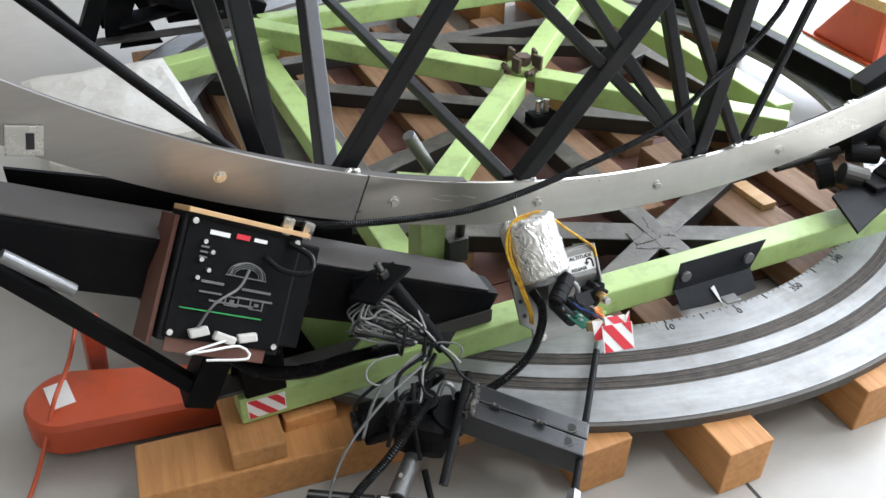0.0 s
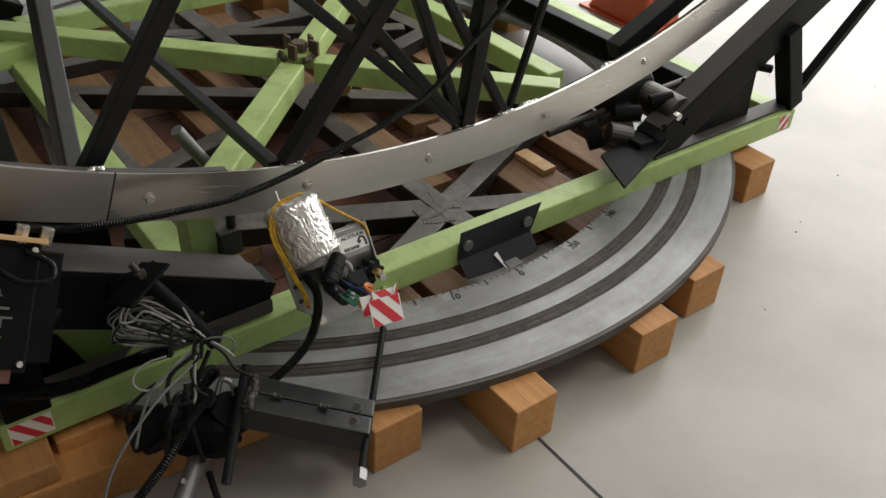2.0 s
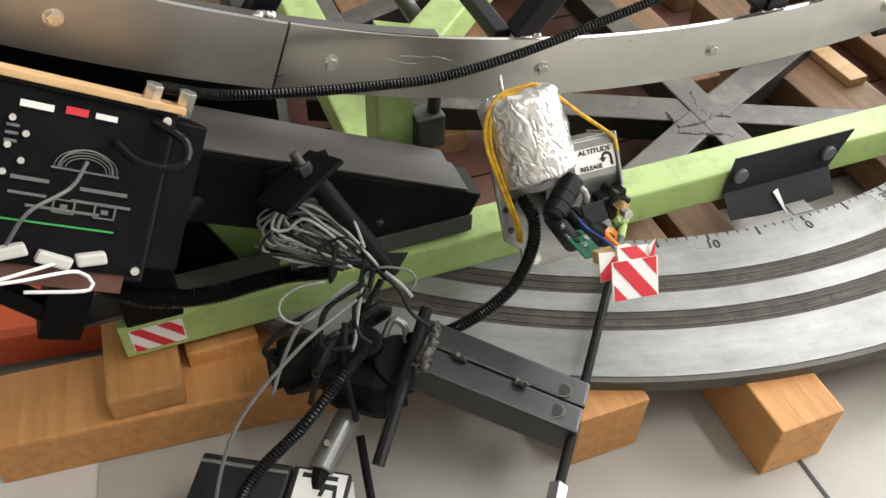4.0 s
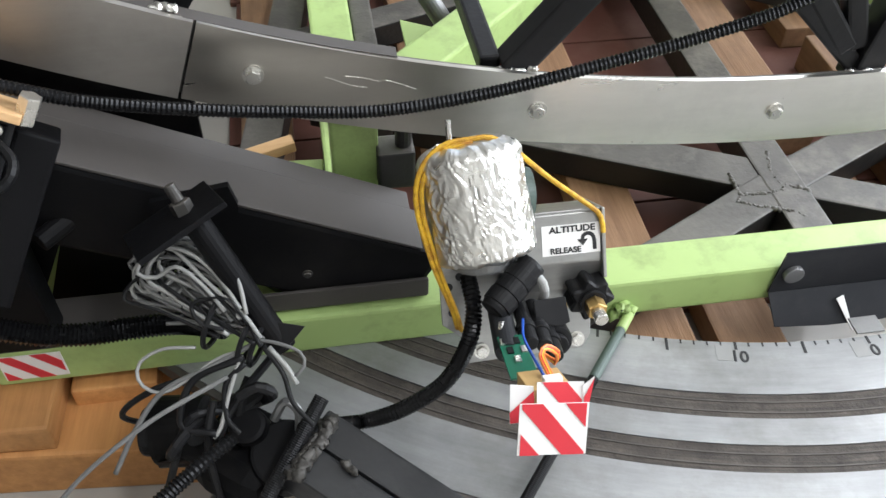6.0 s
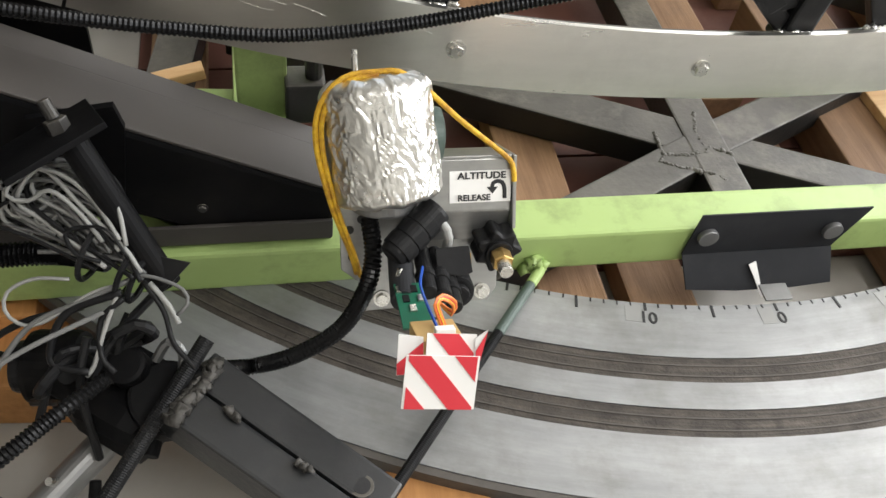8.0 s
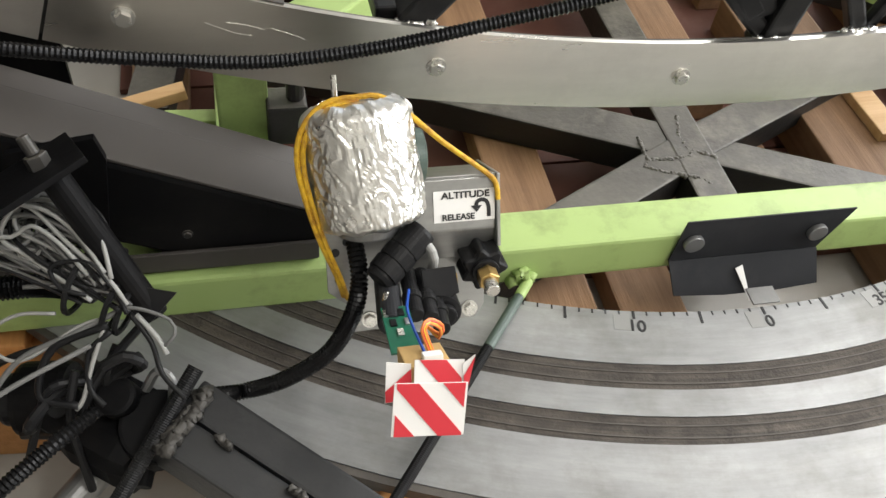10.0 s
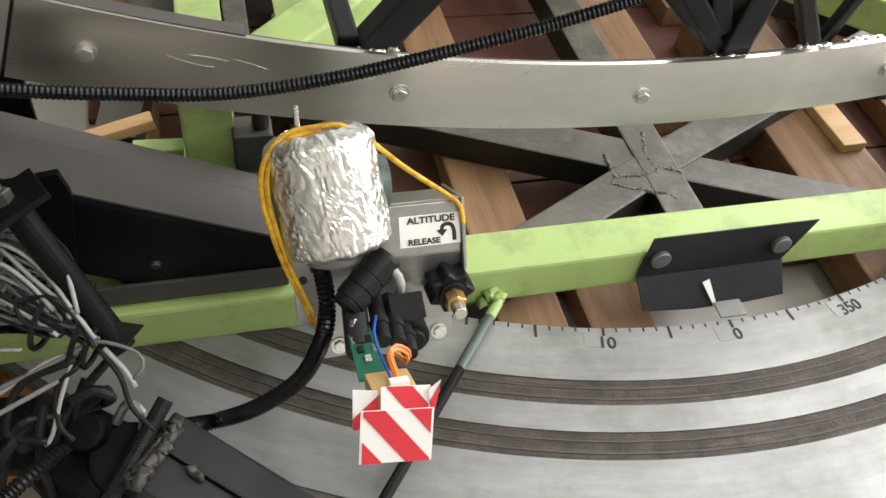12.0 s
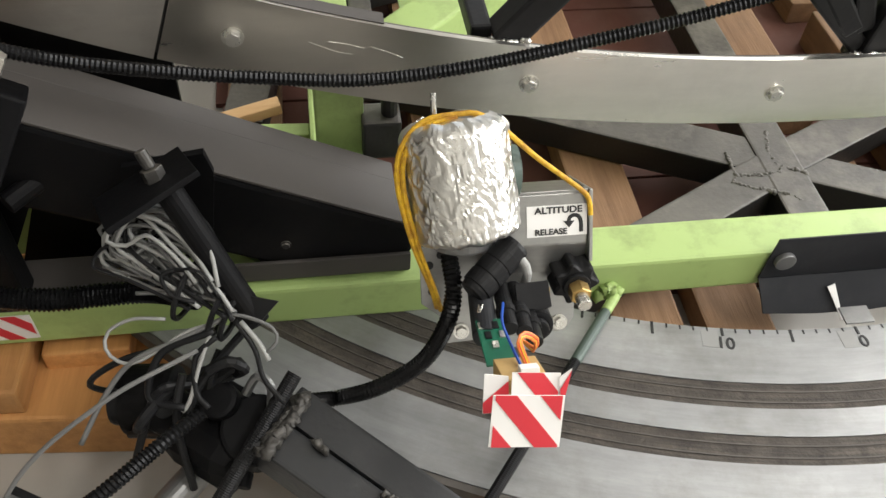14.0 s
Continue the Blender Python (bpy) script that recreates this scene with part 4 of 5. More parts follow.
part("sensor_body", cyl(dl(-0.03, -0.030, 0.03), dl(-0.036, -0.05, 0.085), 0.0095, 24, 0.003), PLATE, drive)
for x, u in ((-0.0175, -0.034), (-0.007, -0.037), (0.001, -0.046)):
    pl = part("cable_plug", cyl(dl(x + 0.003, u + 0.006, 0.03), dl(x, u - 0.012, 0.082), 0.0062, 20, 0.0015), RUBBER, drive)
    part("plug_ring", cyl(dl(x + 0.0012, u - 0.0046, 0.060), dl(x + 0.0008, u - 0.0068, 0.067), 0.0076, 20, 0.0008), RUBBER, pl)
part("plug_lead", pipe([dl(-0.014, -0.026, 0.03), dl(-0.012, -0.012, 0.05), dl(-0.018, -0.004, 0.045), dl(-0.028, -0.012, 0.035)], 0.003, 10, 0.004), HOSE, drive)
BM = DM @ pose(-0.031, -0.0485, 0.098, 22, 0, 0)
board = part("circuit_board", box(-0.001, 0, 0, 0.020, 0.0018, 0.046, 0.0003, m=BM), PCB, drive, "small green circuit board")
for k in range(5):
    part("chip", box(-0.008 + 0.0034 * k, 0.0014, -0.016 + 0.01 * (k % 3), 0.0045, 0.0015, 0.007, 0.0003, m=BM), RUBBER if k % 2 else CHROME, board)
part("cardboard_sleeve", box(-0.0252, -0.0545, 0.146, 0.0285, 0.012, 0.036, 0.0008, m=DM), CARDBOARD, drive, "tan cardboard sleeve")
part("white_plug", box(-0.0215, -0.0465, 0.155, 0.0125, 0.005, 0.008, 0.0006, m=DM), WHITE, drive)
for k, (mt, dx) in enumerate(((BLUEW, -0.006), (ORANGEW, 0.002), (REDW, 0.0035), (YELLOWW, 0.0055), (ORANGEW, 0.007))):
    top = [(-0.02, -0.030, 0.07), (-0.0265, -0.034, 0.098), (-0.027, -0.039, 0.125), (-0.0245, -0.0475, 0.147)] if k == 0 else \
          [(-0.014, -0.046, 0.105), (-0.006 - dx * 0.3, -0.049 - 0.0008 * k, 0.112), (-0.006 - dx * 0.3, -0.04 - 0.0008 * k, 0.118), (-0.016, -0.033 - 0.001 * k, 0.122), (-0.024 + dx * 0.5, -0.038, 0.13), (-0.0225 + dx * 0.5, -0.0475, 0.147)]
    part("thin_wire", pipe([dl(*p) for p in top], 0.0011, 6, 0.004), mt, drive)
fm = DM @ Matrix.Translation((-0.0307, -0.0665, 0.186)) @ pose(0, 0, 0, 2, 0, -6)
striped_sticker("warning_flag", fm, 0.0444, 0.0345, drive, "red and white striped card flag", 0.0062, 0.86, 0.0302, 0.0158)
fb = DM @ Matrix.Translation((-0.0212, -0.0535, 0.1715)) @ pose(0, 0, 0, -10, 0, -6)
striped_sticker("back_flap", fb, 0.031, 0.022, drive, "folded back flap of the striped card", 0.0065, 0.86, 0.0315, 0.0165)
wing = part("side_flap", sheet([(-0.0505, -0.0525), (-0.0355, -0.0555), (-0.0355, -0.079), (-0.0525, -0.079)][::-1], 0.0008, DM @ Matrix.Translation((-0.0021, 0.0115, 0.168))), WHITE, drive, "white and red side flap of the card")
part("stripe", sheet([(-0.0522, -0.0715), (-0.0357, -0.0585), (-0.0357, -0.0785), (-0.0522, -0.0785)][::-1], 0.0004, DM @ Matrix.Translation((-0.0021, 0.0115, 0.1691))), RED, wing)
wing = part("side_flap", sheet([(-0.0045, -0.0575), (0.0035, -0.0525), (-0.0015, -0.072), (-0.0045, -0.0745)][::-1], 0.0008, DM @ Matrix.Translation((-0.0021, 0.012, 0.173))), WHITE, drive, "white and red side flap of the card")
part("stripe", sheet([(-0.0043, -0.0655), (0.0031, -0.0535), (-0.0015, -0.0715), (-0.0043, -0.074)][::-1], 0.0004, DM @ Matrix.Translation((-0.0021, 0.012, 0.1741))), RED, wing)
cord = [(-0.060, -0.052, 0.004), (-0.066, -0.030, 0.02), (-0.080, 0.01, 0.036), (-0.0895, 0.055, 0.04), (-0.086, 0.083, 0.045), (-0.07, 0.1005, 0.045), (-0.048, 0.1045, 0.045), (-0.024, 0.1015, 0.045), (0.016, 0.068, 0.033), (0.052, 0.0405, 0.018), (0.0605, 0.031, 0.0165), (0.0625, 0.018, 0.015)]
part("yellow_cord", pipe([dl(*p) for p in cord], 0.0021, 10, 0.006), YELLOW, drive, "yellow braided cord")
part("yellow_cord", pipe([dl(x + 0.0036 + 0.0008 * math.sin(40 * u), u - 0.0022, n + 0.001) for x, u, n in cord[:7]], 0.0019, 10, 0.006), YELLOW, drive, "yellow braided cord")

# ---- azimuth drive arm ----
azd = thing("azimuth_drive", "black steel azimuth drive arm with threaded rods beside the ring", "motor drive")
for o in (-0.016, 0.016):
    d = Vector((0.135, -0.117, 0)).normalized()
    n = Vector((-d.y, d.x, 0))
    part("arm_bar", bar(Vector((-0.56, -0.858, 0.165)) + n * o, Vector((-0.425, -0.966, 0.128)) + n * o, 0.0305, 0.04, 0.003), ARMPAINT, azd)
for k in range(2):
    bead((-0.53 + 0.05 * k, -0.885 - 0.042 * k, 0.181 - 0.014 * k), (-0.52 + 0.05 * k, -0.894 - 0.042 * k, 0.179 - 0.014 * k), 0.003, WELD, azd, 60 + k)
for x, y in ((-0.434, -0.945), (-0.452, -0.964)):
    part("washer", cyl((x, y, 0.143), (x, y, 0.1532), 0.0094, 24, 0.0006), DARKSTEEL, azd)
    part("bolt_hole", cyl((x, y, 0.1452), (x, y, 0.1539), 0.0066, 20), INK, azd)


def threaded(p, q, r, parent, name="threaded_rod"):
    return part(name, pipe([p, Vector(p).lerp(Vector(q), 0.5), q], r, 10, 0.0009, r * 0.07), RUBBER, parent, "black threaded rod")


part("painted_rod", cyl((-0.232, -0.722, 0.112), (-0.247, -0.7407, 0.1136), 0.0054, 14, 0.001), GREEN, azd, "green-painted end of the rod")
part("rod_shank", cyl((-0.247, -0.7407, 0.1136), (-0.292, -0.797, 0.1186), 0.0052, 14, 0.001), GREENCAP, azd, "thinly overpainted rod shank")
threaded((-0.292, -0.797, 0.1186), (-0.487, -1.04, 0.14), 0.0052, azd)
threaded((-0.541, -0.838, 0.203), (-0.632, -0.953, 0.138), 0.0066, azd)
part("rod_nut", cyl((-0.482, -1.033, 0.139), (-0.494, -1.049, 0.141), 0.010, 6, 0.001), STEEL, azd)
bead((-0.566, -0.896, 0.186), (-0.533, -0.85, 0.186), 0.005, WELD, azd, 71)
bead((-0.571, -0.892, 0.183), (-0.538, -0.847, 0.183), 0.0045, WELD, azd, 72)
part("gearbox", box(0, 0, 0, 0.08, 0.075, 0.062, 0.02, m=pose(-0.608, -0.838, 0.125, 0, 0, -38)), BLACK, azd)
part("gearbox_flange", cyl((-0.578, -0.852, 0.135), (-0.574, -0.857, 0.158), 0.030, 30, 0.003), BLACK, azd)
part("boss_bore", cyl((-0.645, -0.838, 0.1702), (-0.6452, -0.8382, 0.1712), 0.0085, 20), INK, azd)
part("grease_nipple", cyl((-0.585, -0.885, 0.14), (-0.588, -0.897, 0.138), 0.006, 14, 0.001), BLACK, azd)
part("drive_motor", cyl((-0.645, -0.80, 0.12), (-0.688, -0.793, 0.116), 0.031, 30, 0.006), BLACK, azd)
part("motor_end", cyl((-0.688, -0.793, 0.116), (-0.70, -0.791, 0.115), 0.022, 26, 0.004), RUBBER, azd)
part("gearbox_boss", cyl((-0.60, -0.825, 0.14), (-0.604, -0.838, 0.178), 0.016, 24, 0.004), BLACK, azd)
part("gearbox_boss", cyl((-0.638, -0.825, 0.13), (-0.645, -0.838, 0.17), 0.02, 24, 0.004), BLACK, azd)
part("steel_shaft", cyl((-0.622, -0.847, 0.095), (-0.68, -0.909, 0.085), 0.0135, 24, 0.002), STEEL, azd)
part("hook", pipe([(-0.583, -0.828, 0.165), (-0.572, -0.822, 0.18), (-0.562, -0.83, 0.176), (-0.563, -0.842, 0.163)], 0.004, 8, 0.004), STEEL, azd)
post = part("pivot_bar", cyl((-0.622, -0.745, 0.322), (-0.566, -0.808, 0.232), 0.0105, 20, 0.002), BLACK, azd)
part("top_plate", box(-0.012, -0.002, 0, 0.075, 0.058, 0.005, 0.001, m=basis((-0.627, -0.740, 0.327), (0.85, 0.45, 0.26), (-0.365, 0.916, -0.392))), BLACK, azd)
part("top_nut", cyl((-0.628, -0.743, 0.328), (-0.631, -0.739, 0.337), 0.0085, 6, 0.001), DARKSTEEL, azd)

# release box that hangs low on the azimuth drive
part("shaft_screw", cyl((-0.662, -0.889, 0.097), (-0.667, -0.893, 0.107), 0.0035, 10), CHROME, azd)
part("stud", cyl((-0.631, -0.739, 0.337), (-0.6365, -0.733, 0.349), 0.0048, 14, 0.001), DARKSTEEL, azd)
RBM = pose(-0.698, -0.944, 0.044, 0, 0, -30)
rb = thing("azimuth_release_box", "grey metal release box with white label hanging from the azimuth drive", "gear box")
part("case", box(0, 0, 0, 0.06, 0.085, 0.082, 0.003, m=RBM), ARMPAINT, rb)
lb = part("label", box(0.002, 0.022, 0.0414, 0.05, 0.034, 0.0006, m=RBM), WHITE, rb, "white release label")
part("print_bar", box(0.0, 0.033, 0.0419, 0.036, 0.005, 0.0006, m=RBM), INK, lb)
part("turn_arrow", sheet([(0.006, 0.012), (0.01, 0.012), (0.012, 0.02), (0.02, 0.02), (0.021, 0.011), (0.0245, 0.011), (0.023, 0.026), (0.008, 0.026)], 0.0005, RBM @ Matrix.Translation((-0.004, 0, 0.042))), INK, lb)
part("deck", box(-0.078, 0.004, 0.018, 0.094, 0.078, 0.044, 0.004, m=RBM), ARMPAINT, rb, "glossy black deck of the drive")
part("deck_rib", box(-0.078, 0.032, 0.0415, 0.09, 0.004, 0.004, 0.001, m=RBM), STEEL, rb)
# White sheet gives the case's right face its lit brightness.
part("side_cover", box(0.0312, 0.0, -0.002, 0.002, 0.076, 0.07, 0.0005, m=RBM), WHITE, rb, "white sheet for the lit right side")
part("knob", cyl(RBM @ Vector((0, -0.045, 0.01)), RBM @ Vector((0, -0.07, 0.01)), 0.016, 20, 0.003), RUBBER, rb)
part("front_cover", box(0, -0.0455, 0, 0.056, 0.004, 0.07, 0.001, m=RBM), BLACK, rb)
for x, z in ((-0.022, 0.018), (0.02, 0.02), (0.024, -0.012)):
    part("chrome_knob", cyl(RBM @ Vector((x, -0.049, z)), RBM @ Vector((x, -0.068, z)), 0.007, 16, 0.002), CHROME, rb)
part("motor_can", cyl((-0.742, -0.905, 0.04), (-0.79, -0.985, 0.036), 0.029, 28, 0.004), STEEL, rb, "shiny grey motor can")
part("hanger", cyl((-0.678, -0.907, 0.085), (-0.688, -0.925, 0.078), 0.009, 14), BLACK, rb)
part("drop_rod", cyl((-0.633, -0.895, 0.105), (-0.643, -0.975, 0.052), 0.0045, 14, 0.001), BLACK, azd)
part("drop_nut", cyl((-0.6425, -0.971, 0.0545), (-0.644, -0.983, 0.047), 0.0065, 6, 0.001), STEEL, azd)
tangle = random.Random(23)
for k in range(9):
    a = Vector((-0.60 + tangle.uniform(-0.03, 0.03), -0.815 + tangle.uniform(-0.02, 0.02), 0.20 + tangle.uniform(-0.02, 0.02)))
    c = Vector((-0.625 + tangle.uniform(-0.07, 0.06), -0.83 + tangle.uniform(-0.05, 0.04), 0.12 + tangle.uniform(-0.03, 0.03)))
    mid = a.lerp(c, 0.5) + Vector((tangle.uniform(-0.05, 0.03), tangle.uniform(-0.05, 0.01), tangle.uniform(-0.01, 0.03)))
    part("black_cable", pipe([a, a.lerp(mid, 0.6) + Vector((0, 0, 0.012)), mid, c], tangle.choice((0.0026, 0.0034, 0.0045)), 8, 0.006), RUBBER, azd)

# ---- hoses and wires ----


def hose(name, pts, r, label, parent=None):
    ob = thing(name, label, "hose")
    part("hose_body", pipe(pts, r, 14, 0.0018, r * 0.2), HOSE, ob, smooth=False)
    return ob


HY = -0.685
hose("corrugated_hose", [(-0.74, -0.70, 0.425), (-0.69, HY, 0.395), (-0.621, HY, 0.381), (-0.549, HY, 0.371), (-0.471, HY, 0.3645), (-0.387, HY, 0.373), (-0.3, HY, 0.391), (-0.21, HY, 0.413), (-0.137, HY, 0.439), (-0.081, HY, 0.486), (-0.027, HY, 0.528), (0.019, HY, 0.575), (0.045, HY, 0.63), (0.09, HY + 0.02, 0.8), (0.11, HY + 0.04, 1.0)], 0.0055, "black corrugated hose running along the aluminium band")
hose("drive_hose", [dl(-0.05, -0.008, 0.012), dl(-0.05, -0.03, 0.03), dl(-0.056, -0.06, 0.025), dl(-0.075, -0.095, 0.01), dl(-0.11, -0.122, -0.01), dl(-0.145, -0.137, -0.03), (-0.542, -0.839, 0.162), (-0.562, -0.846, 0.172)], 0.0072, "black corrugated hose hanging from the altitude drive")
hose("wall_hose", [(-0.90, -0.73, 0.30), (-0.85, -0.735, 0.262), (-0.815, -0.74, 0.226), (-0.775, -0.742, 0.206), (-0.735, -0.742, 0.198), (-0.70, -0.74, 0.197), (-0.655, -0.742, 0.199), (-0.615, -0.765, 0.215)], 0.0105, "thick black corrugated hose leading to the wire bundle")
hose("floor_hose", [(-0.612, -0.856, 0.19), (-0.645, -0.88, 0.185), (-0.69, -0.905, 0.165), (-0.755, -0.925, 0.12), (-0.79, -0.965, 0.06), (-0.795, -1.0, 0.01)], 0.0065, "black corrugated hose running down from the drive")

bundle = thing("wire_bundle", "tangled bundle of grey wires tied to the black pivot bar", "wire bundle")
WM = basis((-0.565, -0.814, 0.24), (0.9436, 0.0, 0.3312), (-0.2227, 0.7402, 0.6345))
rnd = random.Random(11)


def wire(name, pts, r, mat, lift=0.0, wob=0.0):
    """A wire laid out in the plane of the bundle; lift: towards the open side."""
    line = [WM @ Vector((x + rnd.uniform(-wob, wob), y + rnd.uniform(-wob, wob), lift + rnd.uniform(-wob, wob) * 1.5)) for x, y in pts]
    return part(name, pipe(line, r, 7, 0.005), mat, bundle, smooth=True)


BIG = [(-0.015, 0.043), (-0.022, 0.073), (-0.036, 0.099), (-0.059, 0.112), (-0.082, 0.114), (-0.101, 0.107), (-0.096, 0.091), (-0.072, 0.078), (-0.044, 0.054), (-0.024, 0.032)]
MID = [(-0.02, 0.04), (-0.03, 0.076), (-0.05, 0.098), (-0.072, 0.102), (-0.086, 0.092), (-0.076, 0.08), (-0.055, 0.086), (-0.042, 0.071), (-0.034, 0.041)]
SMALL = [(-0.019, 0.031), (-0.033, 0.057), (-0.052, 0.061), (-0.063, 0.054), (-0.054, 0.039), (-0.037, 0.033)]
for k in range(24):
    src = (BIG, MID, MID, SMALL)[k % 4]
    s = rnd.uniform(0.72, 1.12)
    turn = rnd.uniform(-0.30, 0.30)
    c, sn = math.cos(turn), math.sin(turn)
    pts = [(-0.022 + ((x + 0.022) * c - (y - 0.025) * sn) * s, 0.025 + ((x + 0.022) * sn + (y - 0.025) * c) * s) for x, y in src]
    wire("wire_loop", pts, rnd.choice((0.0011, 0.0014, 0.0017)), (LIGHTWIRE, GREYWIRE, GREYWIRE, RUBBER)[(k // 2) % 4], rnd.uniform(-0.012, 0.02), 0.003)
for k in range(13):
    o = rnd.uniform(-0.02, 0.02)
    wire("wire_strand", [(-0.012 + o * 0.2, 0.012), (-0.026 + o * 0.5, 0.030 + o * 0.2), (-0.046 + o, 0.058 + o * 0.8), (-0.066 + o * 1.1, 0.086 + o), (-0.082 + o * 1.2, 0.094 + o * 0.6), (-0.092 + o, 0.082 + o * 0.4), (-0.074 + o * 0.8, 0.062 + o * 0.4), (-0.036 + o * 0.4, 0.028)], rnd.choice((0.0012, 0.0015, 0.0018)), (LIGHTWIRE, GREYWIRE, GREYWIRE, RUBBER)[k % 4], rnd.uniform(-0.004, 0.018), 0.0036)
for k in range(6):
    a = rnd.uniform(0, 1)
    far_end = (-0.116 + 0.045 * a, 0.087 - 0.045 * a)
    wire("wire_strand", [(-0.02, 0.018 + rnd.uniform(-0.006, 0.01)), (-0.055, 0.038 + 0.012 * (1 - a)), (far_end[0], far_end[1])], rnd.choice((0.0012, 0.0016)), GREYWIRE if k % 2 else RUBBER, rnd.uniform(-0.012, 0.012), 0.003)
for pts, r, mt in (([(-0.027, 0.01), (-0.051, 0.01), (-0.093, -0.001), (-0.11, 0.003), (-0.117, 0.015), (-0.111, 0.027), (-0.09, 0.031), (-0.064, 0.024)], 0.0015, LIGHTWIRE),
                   ([(-0.031, 0.007), (-0.05, -0.018), (-0.065, -0.041), (-0.073, -0.047)], 0.0018, LIGHTWIRE),
                   ([(-0.021, 0.015), (-0.004, 0.009), (0.014, -0.005), (0.014, -0.016), (0.003, -0.022)], 0.0014, GREYWIRE), ([(-0.012, 0.008), (-0.004, -0.017), (-0.004, -0.04), (0.006, -0.062)], 0.002, RUBBER),
                   ([(-0.008, 0.006), (0.001, -0.014), (0.004, -0.028)], 0.002, LIGHTWIRE),
                   ([(-0.02, 0.012), (-0.06, 0.006), (-0.1, 0.0), (-0.13, -0.02), (-0.16, -0.05)], 0.0022, GREYWIRE), ([(-0.03, 0.0), (-0.05, -0.01), (-0.058, -0.035), (-0.052, -0.05)], 0.0022, RUBBER),
                   ([(-0.03, 0.005), (-0.075, 0.0), (-0.095, -0.03), (-0.07, -0.045)], 0.003, RUBBER)):
    wire("wire_tail", pts, r, mt, 0.012)
part("wire_tail", pipe([(-0.61, -0.83, 0.235), (-0.68, -0.86, 0.22), (-0.75, -0.89, 0.17), (-0.79, -0.93, 0.09), (-0.80, -0.97, 0.02)], 0.0019, 8, 0.006), GREYWIRE, bundle, "pale grey cable")
for o, s in (((-0.026, 0.017), 0.02), ((-0.045, 0.04), 0.024), ((-0.02, 0.01), 0.017)):
    m = WM @ Matrix.Translation((o[0], o[1], 0)) @ Matrix.Rotation(radians(50), 4, "Z") @ Matrix.Rotation(math.pi / 2, 4, "X")
    part("cable_tie", pipe([m @ Vector((s * math.cos(a), s * 0.8 * math.sin(a), 0)) for a in [2 * math.pi * i / 14 for i in range(15)]], 0.0024, 6, 0.004), RUBBER, bundle)
part("tape_end", sheet([(-0.015, 0.03), (-0.021, 0.012), (-0.004, -0.003), (0.021, 0.012)], 0.002, WM), RUBBER, bundle, "black tape end")

# ---- control box ----
CB = basis((-0.829, -0.757, 0.386), (0.142, 0.0, -0.079), (0.108, 0.1, 0.165)) @ Matrix.Diagonal((0.97, 0.78, 1, 1))
cb = thing("control_box", "black electronics panel with wooden top edge mounted on the frame", "control box")
part("case", box(0, 0, -0.03, 0.162, 0.20, 0.05, 0.003, m=CB), RUBBER, cb)
part("wooden_edge", box(0, 0.103, -0.02, 0.166, 0.008, 0.055, 0.001, m=CB), ENDWOOD, cb, "pale wooden edge strip")
part("side_board", box(-0.087, -0.01, -0.04, 0.006, 0.2, 0.05, 0.001, m=CB), REDBOARD, cb)
part("side_case", box(0.097, 0.002, -0.036, 0.032, 0.175, 0.046, 0.003, m=CB), BLACK, cb, "black side housing")
part("lower_board", box(-0.004, -0.093, -0.006, 0.135, 0.045, 0.004, 0.001, m=CB), REDBOARD, cb, "brown lower panel")
face = part("panel_face", box(0, 0, -0.0035, 0.152, 0.186, 0.004, 0.0008, m=CB), BLACK, cb)
for x, y, w, h, mt in ((-0.035, 0.076, 0.026, 0.007, WHITE), (-0.004, 0.078, 0.018, 0.008, RED), (0.02, 0.078, 0.018, 0.006, WHITE), (-0.01, -0.045, 0.11, 0.002, SILKGREEN),
                       (-0.03, 0.0, 0.03, 0.004, GREYWIRE), (0.03, -0.002, 0.04, 0.004, GREYWIRE), (0.03, -0.016, 0.05, 0.003, GREYWIRE), (-0.03, -0.016, 0.03, 0.003, GREYWIRE), (0.0, -0.028, 0.06, 0.003, GREYWIRE)):
    part("print_bar", box(x, y, 0.0, w, h, 0.001, m=CB), mt, face)
for y in (0.052, 0.044, 0.036):
    part("print_bar", box(-0.05, y, 0.0, 0.010, 0.003, 0.001, m=CB), GREYWIRE, face)
for x in (0.0, 0.034):
    for dx, dy, w, h in ((0, 0.007, 0.018, 0.0016), (0, -0.007, 0.018, 0.0016), (-0.0085, 0, 0.0016, 0.014), (0.0085, 0, 0.0016, 0.014), (0, 0, 0.006, 0.005)):
        part("print_bar", box(x + dx, -0.024 + dy, 0.0, w, h, 0.001, m=CB), GREYWIRE, face)
part("print_bar", box(0.012, 0.0165, 0.0, 0.056, 0.002, 0.001, m=CB), GREYWIRE, face)
for k in range(4):
    part("printed_arch", pipe([CB @ Vector((0.012 + (0.026 - 0.003 * k) * math.cos(a), 0.018 + (0.022 - 0.003 * k) * math.sin(a), 0.0)) for a in [math.pi * i / 10 for i in range(11)]], 0.0005, 5, 0.004), GREYWIRE, face)
for k in range(5):
    part("switch", cyl(CB @ Vector((-0.052 + 0.012 * (k % 2), 0.06 - 0.014 * k, -0.002)), CB @ Vector((-0.052 + 0.012 * (k % 2), 0.06 - 0.014 * k, 0.004)), 0.0028, 10), CHROME, cb)
part("printed_arch", pipe([CB @ Vector((0.012 + 0.022 * math.cos(a), 0.018 + 0.022 * math.sin(a), 0.0)) for a in [math.pi * i / 10 for i in range(11)]], 0.0009, 5, 0.004), GREYWIRE, cb)
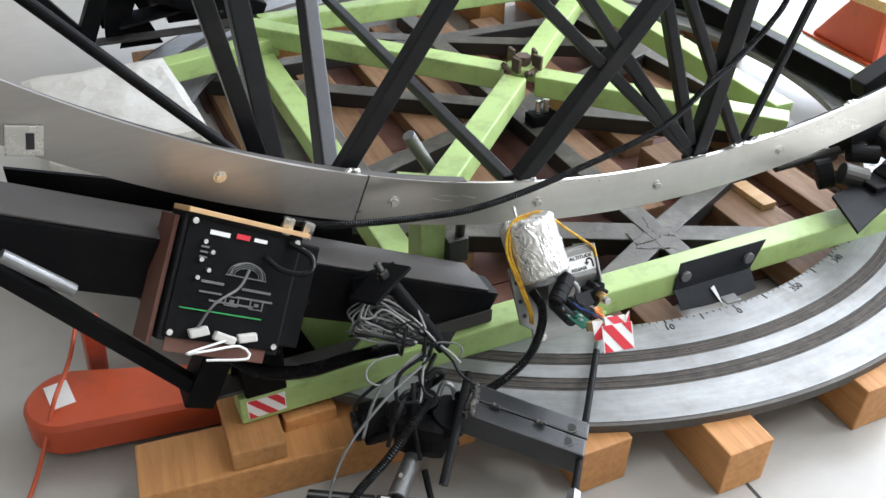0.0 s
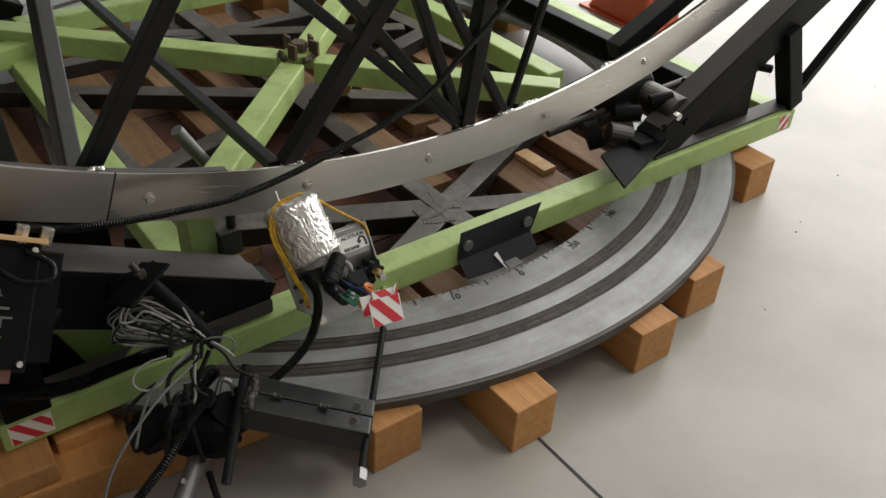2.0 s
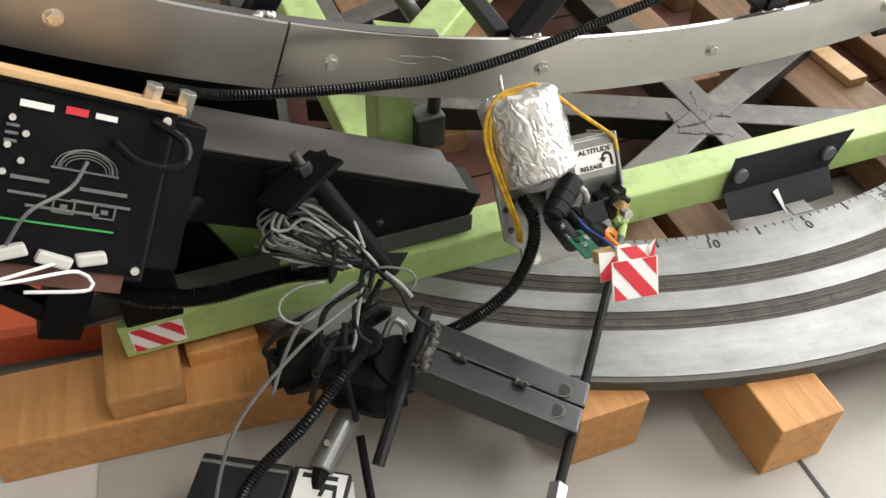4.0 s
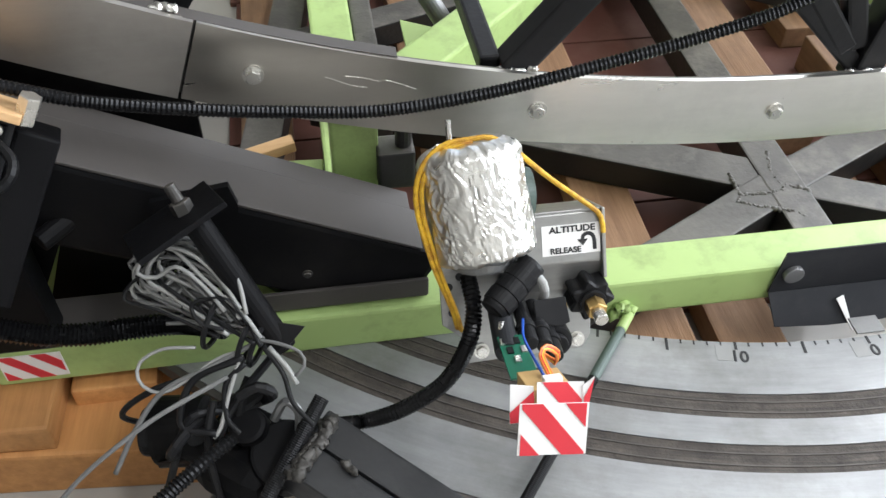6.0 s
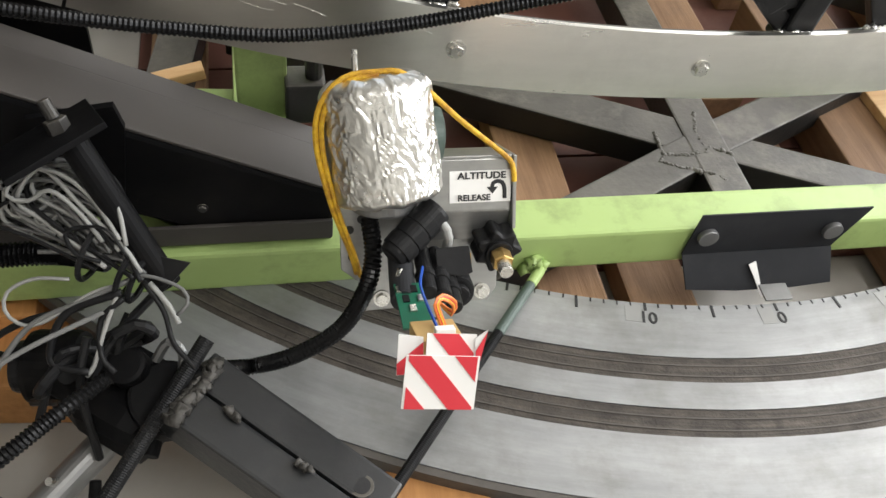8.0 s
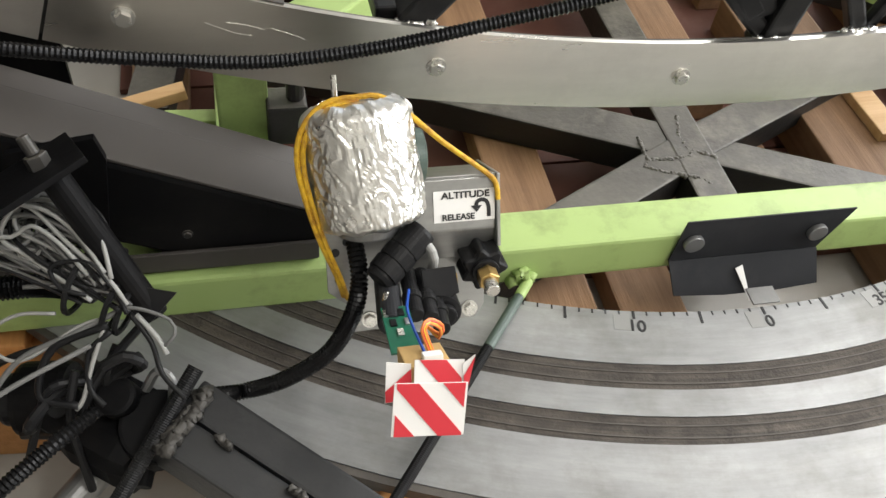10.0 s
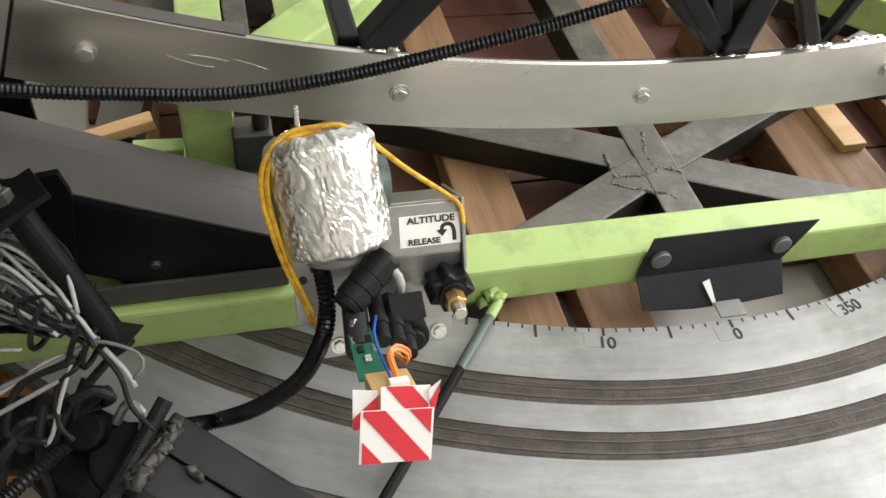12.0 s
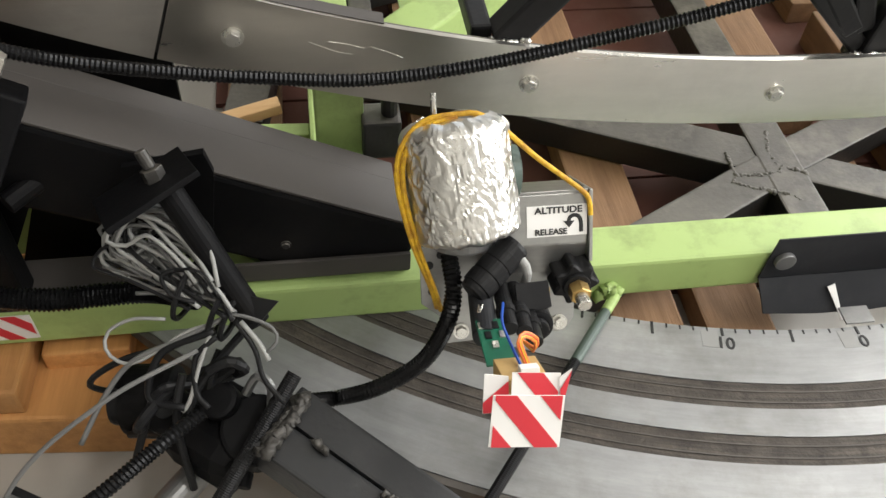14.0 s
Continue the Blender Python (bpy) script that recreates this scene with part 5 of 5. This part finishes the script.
for x, y in ((-0.07, 0.088), (0.07, 0.088), (-0.07, -0.085), (0.07, -0.085)):
    part("screw", cyl(CB @ Vector((x, y, -0.002)), CB @ Vector((x, y, 0.003)), 0.004, 12, 0.0006), CHROME, cb)
for x, y, w, turn in ((-0.035, -0.078, 0.026, 25), (0.0, -0.082, 0.03, -12), (0.03, -0.076, 0.026, 18)):
    part("connector", box(0, 0, 0.004, w, 0.014, 0.01, 0.003, m=CB @ pose(x, y, 0, 0, 0, turn)), BAG, cb)
part("cable", pipe([CB @ Vector(p) for p in ((0.06, 0.085, 0.0), (0.085, 0.07, 0.02), (0.08, 0.045, 0.03), (0.05, 0.04, 0.02), (0.03, 0.055, 0.002))], 0.004, 8, 0.004), HOSE, cb)
for x in (0.055, 0.085):
    part("gland", cyl(CB @ Vector((x, 0.098, -0.01)), CB @ Vector((x, 0.125, -0.005)), 0.008, 6, 0.001), CHROME, cb)
part("bracket", bar((-0.80, -0.70, 0.15), (-0.80, -0.70, 0.40), 0.06, 0.03, 0.003), BLACK, cb)
part("cable", pipe([CB @ Vector(p) for p in ((-0.04, -0.07, 0.01), (-0.03, -0.03, 0.02), (0.0, 0.0, 0.012), (0.01, 0.03, 0.008))], 0.0017, 8, 0.006), GREYWIRE, cb)
part("cable", pipe([CB @ Vector(p) for p in ((0.0, -0.085, 0.008), (-0.05, -0.11, 0.02), (-0.03, -0.10, 0.03), (0.02, -0.09, 0.01), (0.03, -0.105, 0.02), (-0.02, -0.118, 0.012))], 0.0016, 8, 0.006), WHITE, cb)

# ---- big timber and paper beside the ring ----
def loose_box(name, label, category, cx, cy, z0, sx, sy, sz, turn, mat):
    ob = new(name, mesh_of(name, box(0, 0, sz / 2, sx, sy, sz, 0.004), mat))
    ob.matrix_world = pose(cx, cy, z0, 0, 0, turn)
    return tagged(ob, label, category)


loose_box("timber_beam", "heavy orange pine beam lying on the floor", "timber beam", -0.745, -0.727, 0.0, 0.50, 0.1, 0.066, -5, WOOD)
loose_box("timber_offcut", "orange pine block lying across the heavy beam", "timber block", -0.822, -0.62, 0.066, 0.078, 0.29, 0.035, -3, WOOD)
loose_box("paper_sheet", "white paper sheet lying on the floor", "paper", -0.975, -0.765, 0.0003, 0.15, 0.11, 0.0006, -10, BAG)


def jack_stand(cx, cy, turn):
    js = thing("jack_stand", "orange red enamelled jack stand with sloping sides on the floor", "jack stand")
    M = pose(cx, cy, 0, 0, 0, turn)
    part("body", sheet([(-0.15, 0.004), (0.12, 0.004), (0.105, 0.165), (-0.03, 0.165)], 0.16, M @ pose(0, 0.08, 0, 90, 0, 0), 0.008), ORANGE, js)
    part("foot_plate", box(-0.015, 0, 0.004, 0.31, 0.19, 0.008, 0.002, m=M), ORANGE, js)
    part("collar", cyl(M @ Vector((0.04, 0.0, 0.162)), M @ Vector((0.04, 0.0, 0.172)), 0.04, 24, 0.002), RUBBER, js)
    part("ratchet", box(0.125, 0.0, 0.11, 0.03, 0.05, 0.06, 0.006, m=M), RUBBER, js)
    return js


jack_stand(1.315, 0.15, -92)
loose_box("loose_board", "short pale board lying on the orange jack stand", "board", 1.29, 0.10, 0.172, 0.20, 0.17, 0.03, 4, ENDWOOD)


def trolley_leg():
    """A low orange leg with a round end, a label and a red cord over it."""
    tl = thing("trolley_leg", "orange red enamelled trolley leg with a round end on the floor", "trolley leg")
    M = pose(-1.066, -0.525, 0, 0, 0, -13)
    arc_pts = [(0.066 * math.cos(a), 0.066 * math.sin(a)) for a in [math.pi / 2 + math.pi * i / 16 for i in range(17)]]
    part("leg", sheet(arc_pts + [(0.27, -0.04), (0.27, 0.04)], 0.06, M @ Matrix.Translation((0, 0, 0.012)), 0.007), ORANGE, tl)
    part("rubber_pad", cyl((-1.066, -0.525, 0.0), (-1.066, -0.525, 0.013), 0.045, 28, 0.002), RUBBER, tl)
    part("label", box(-0.01, 0.012, 0.0725, 0.035, 0.055, 0.001, m=M @ pose(0, 0, 0, 0, 0, 22)), WHITE, tl, "white paper label")
    part("upright", bar((-1.02, -0.40, 0.0), (-1.01, -0.47, 0.16), 0.03, 0.03, 0.004), ORANGE, tl)
    return tl


trolley_leg()
cordred = thing("red_cord", "thin red cord hanging over the orange leg to the floor", "cord")
part("cord_body", pipe([(-1.03, -0.40, 0.12), (-1.055, -0.47, 0.095), (-1.085, -0.545, 0.088), (-1.118, -0.59, 0.03), (-1.142, -0.63, 0.004), (-1.17, -0.70, 0.004)], 0.0035, 10, 0.008), ORANGE, cordred)

# ---- wrapped carton on the ring behind the arc ----
b = bmesh.new()
bmesh.ops.create_cube(b, size=1)
bmesh.ops.subdivide_edges(b, edges=b.edges[:], cuts=14, use_grid_fill=True)
for v in b.verts:
    p = Vector((v.co.x * 0.27, v.co.y * 0.34, v.co.z * 0.222))
    k = 0.5 ** 2 - max(abs(v.co.x) * abs(v.co.y), abs(v.co.x) * abs(v.co.z), abs(v.co.y) * abs(v.co.z))
    n3 = Vector((noise.noise(p * 22), noise.noise(p * 22 + Vector((7, 0, 0))), noise.noise(p * 22 + Vector((0, 7, 0)))))
    v.co = p * (1 - 0.03 * (k < 0.03)) + n3 * 0.0035
b.transform(pose(-0.893, -0.075, 0.2195, 0, 0, 3.8))
carton = new("wrapped_carton", mesh_of("wrapped_carton", b, WRAP))
tagged(carton, "carton wrapped in shiny white plastic standing on the ring", "carton")

# small dark crumbs on the floor
rnd = random.Random(21)
crumbs = bmesh.new()
for k in range(60):
    x, y = rnd.uniform(-0.6, 2.0), rnd.uniform(-1.6, -0.2)
    if math.hypot(x, y) < 1.05:
        continue
    r = rnd.uniform(0.0012, 0.0035)
    bmesh.ops.create_icosphere(crumbs, subdivisions=1, radius=r, matrix=pose(x, y, r * 0.3, 0, 0, rnd.uniform(0, 180)) @ Matrix.Diagonal((rnd.uniform(0.8, 2.6), 1, 0.5, 1)))
tagged(new("floor_crumbs", mesh_of("floor_crumbs", crumbs, RIM)), "small dark crumbs scattered on the concrete floor", "debris", kind="stuff")
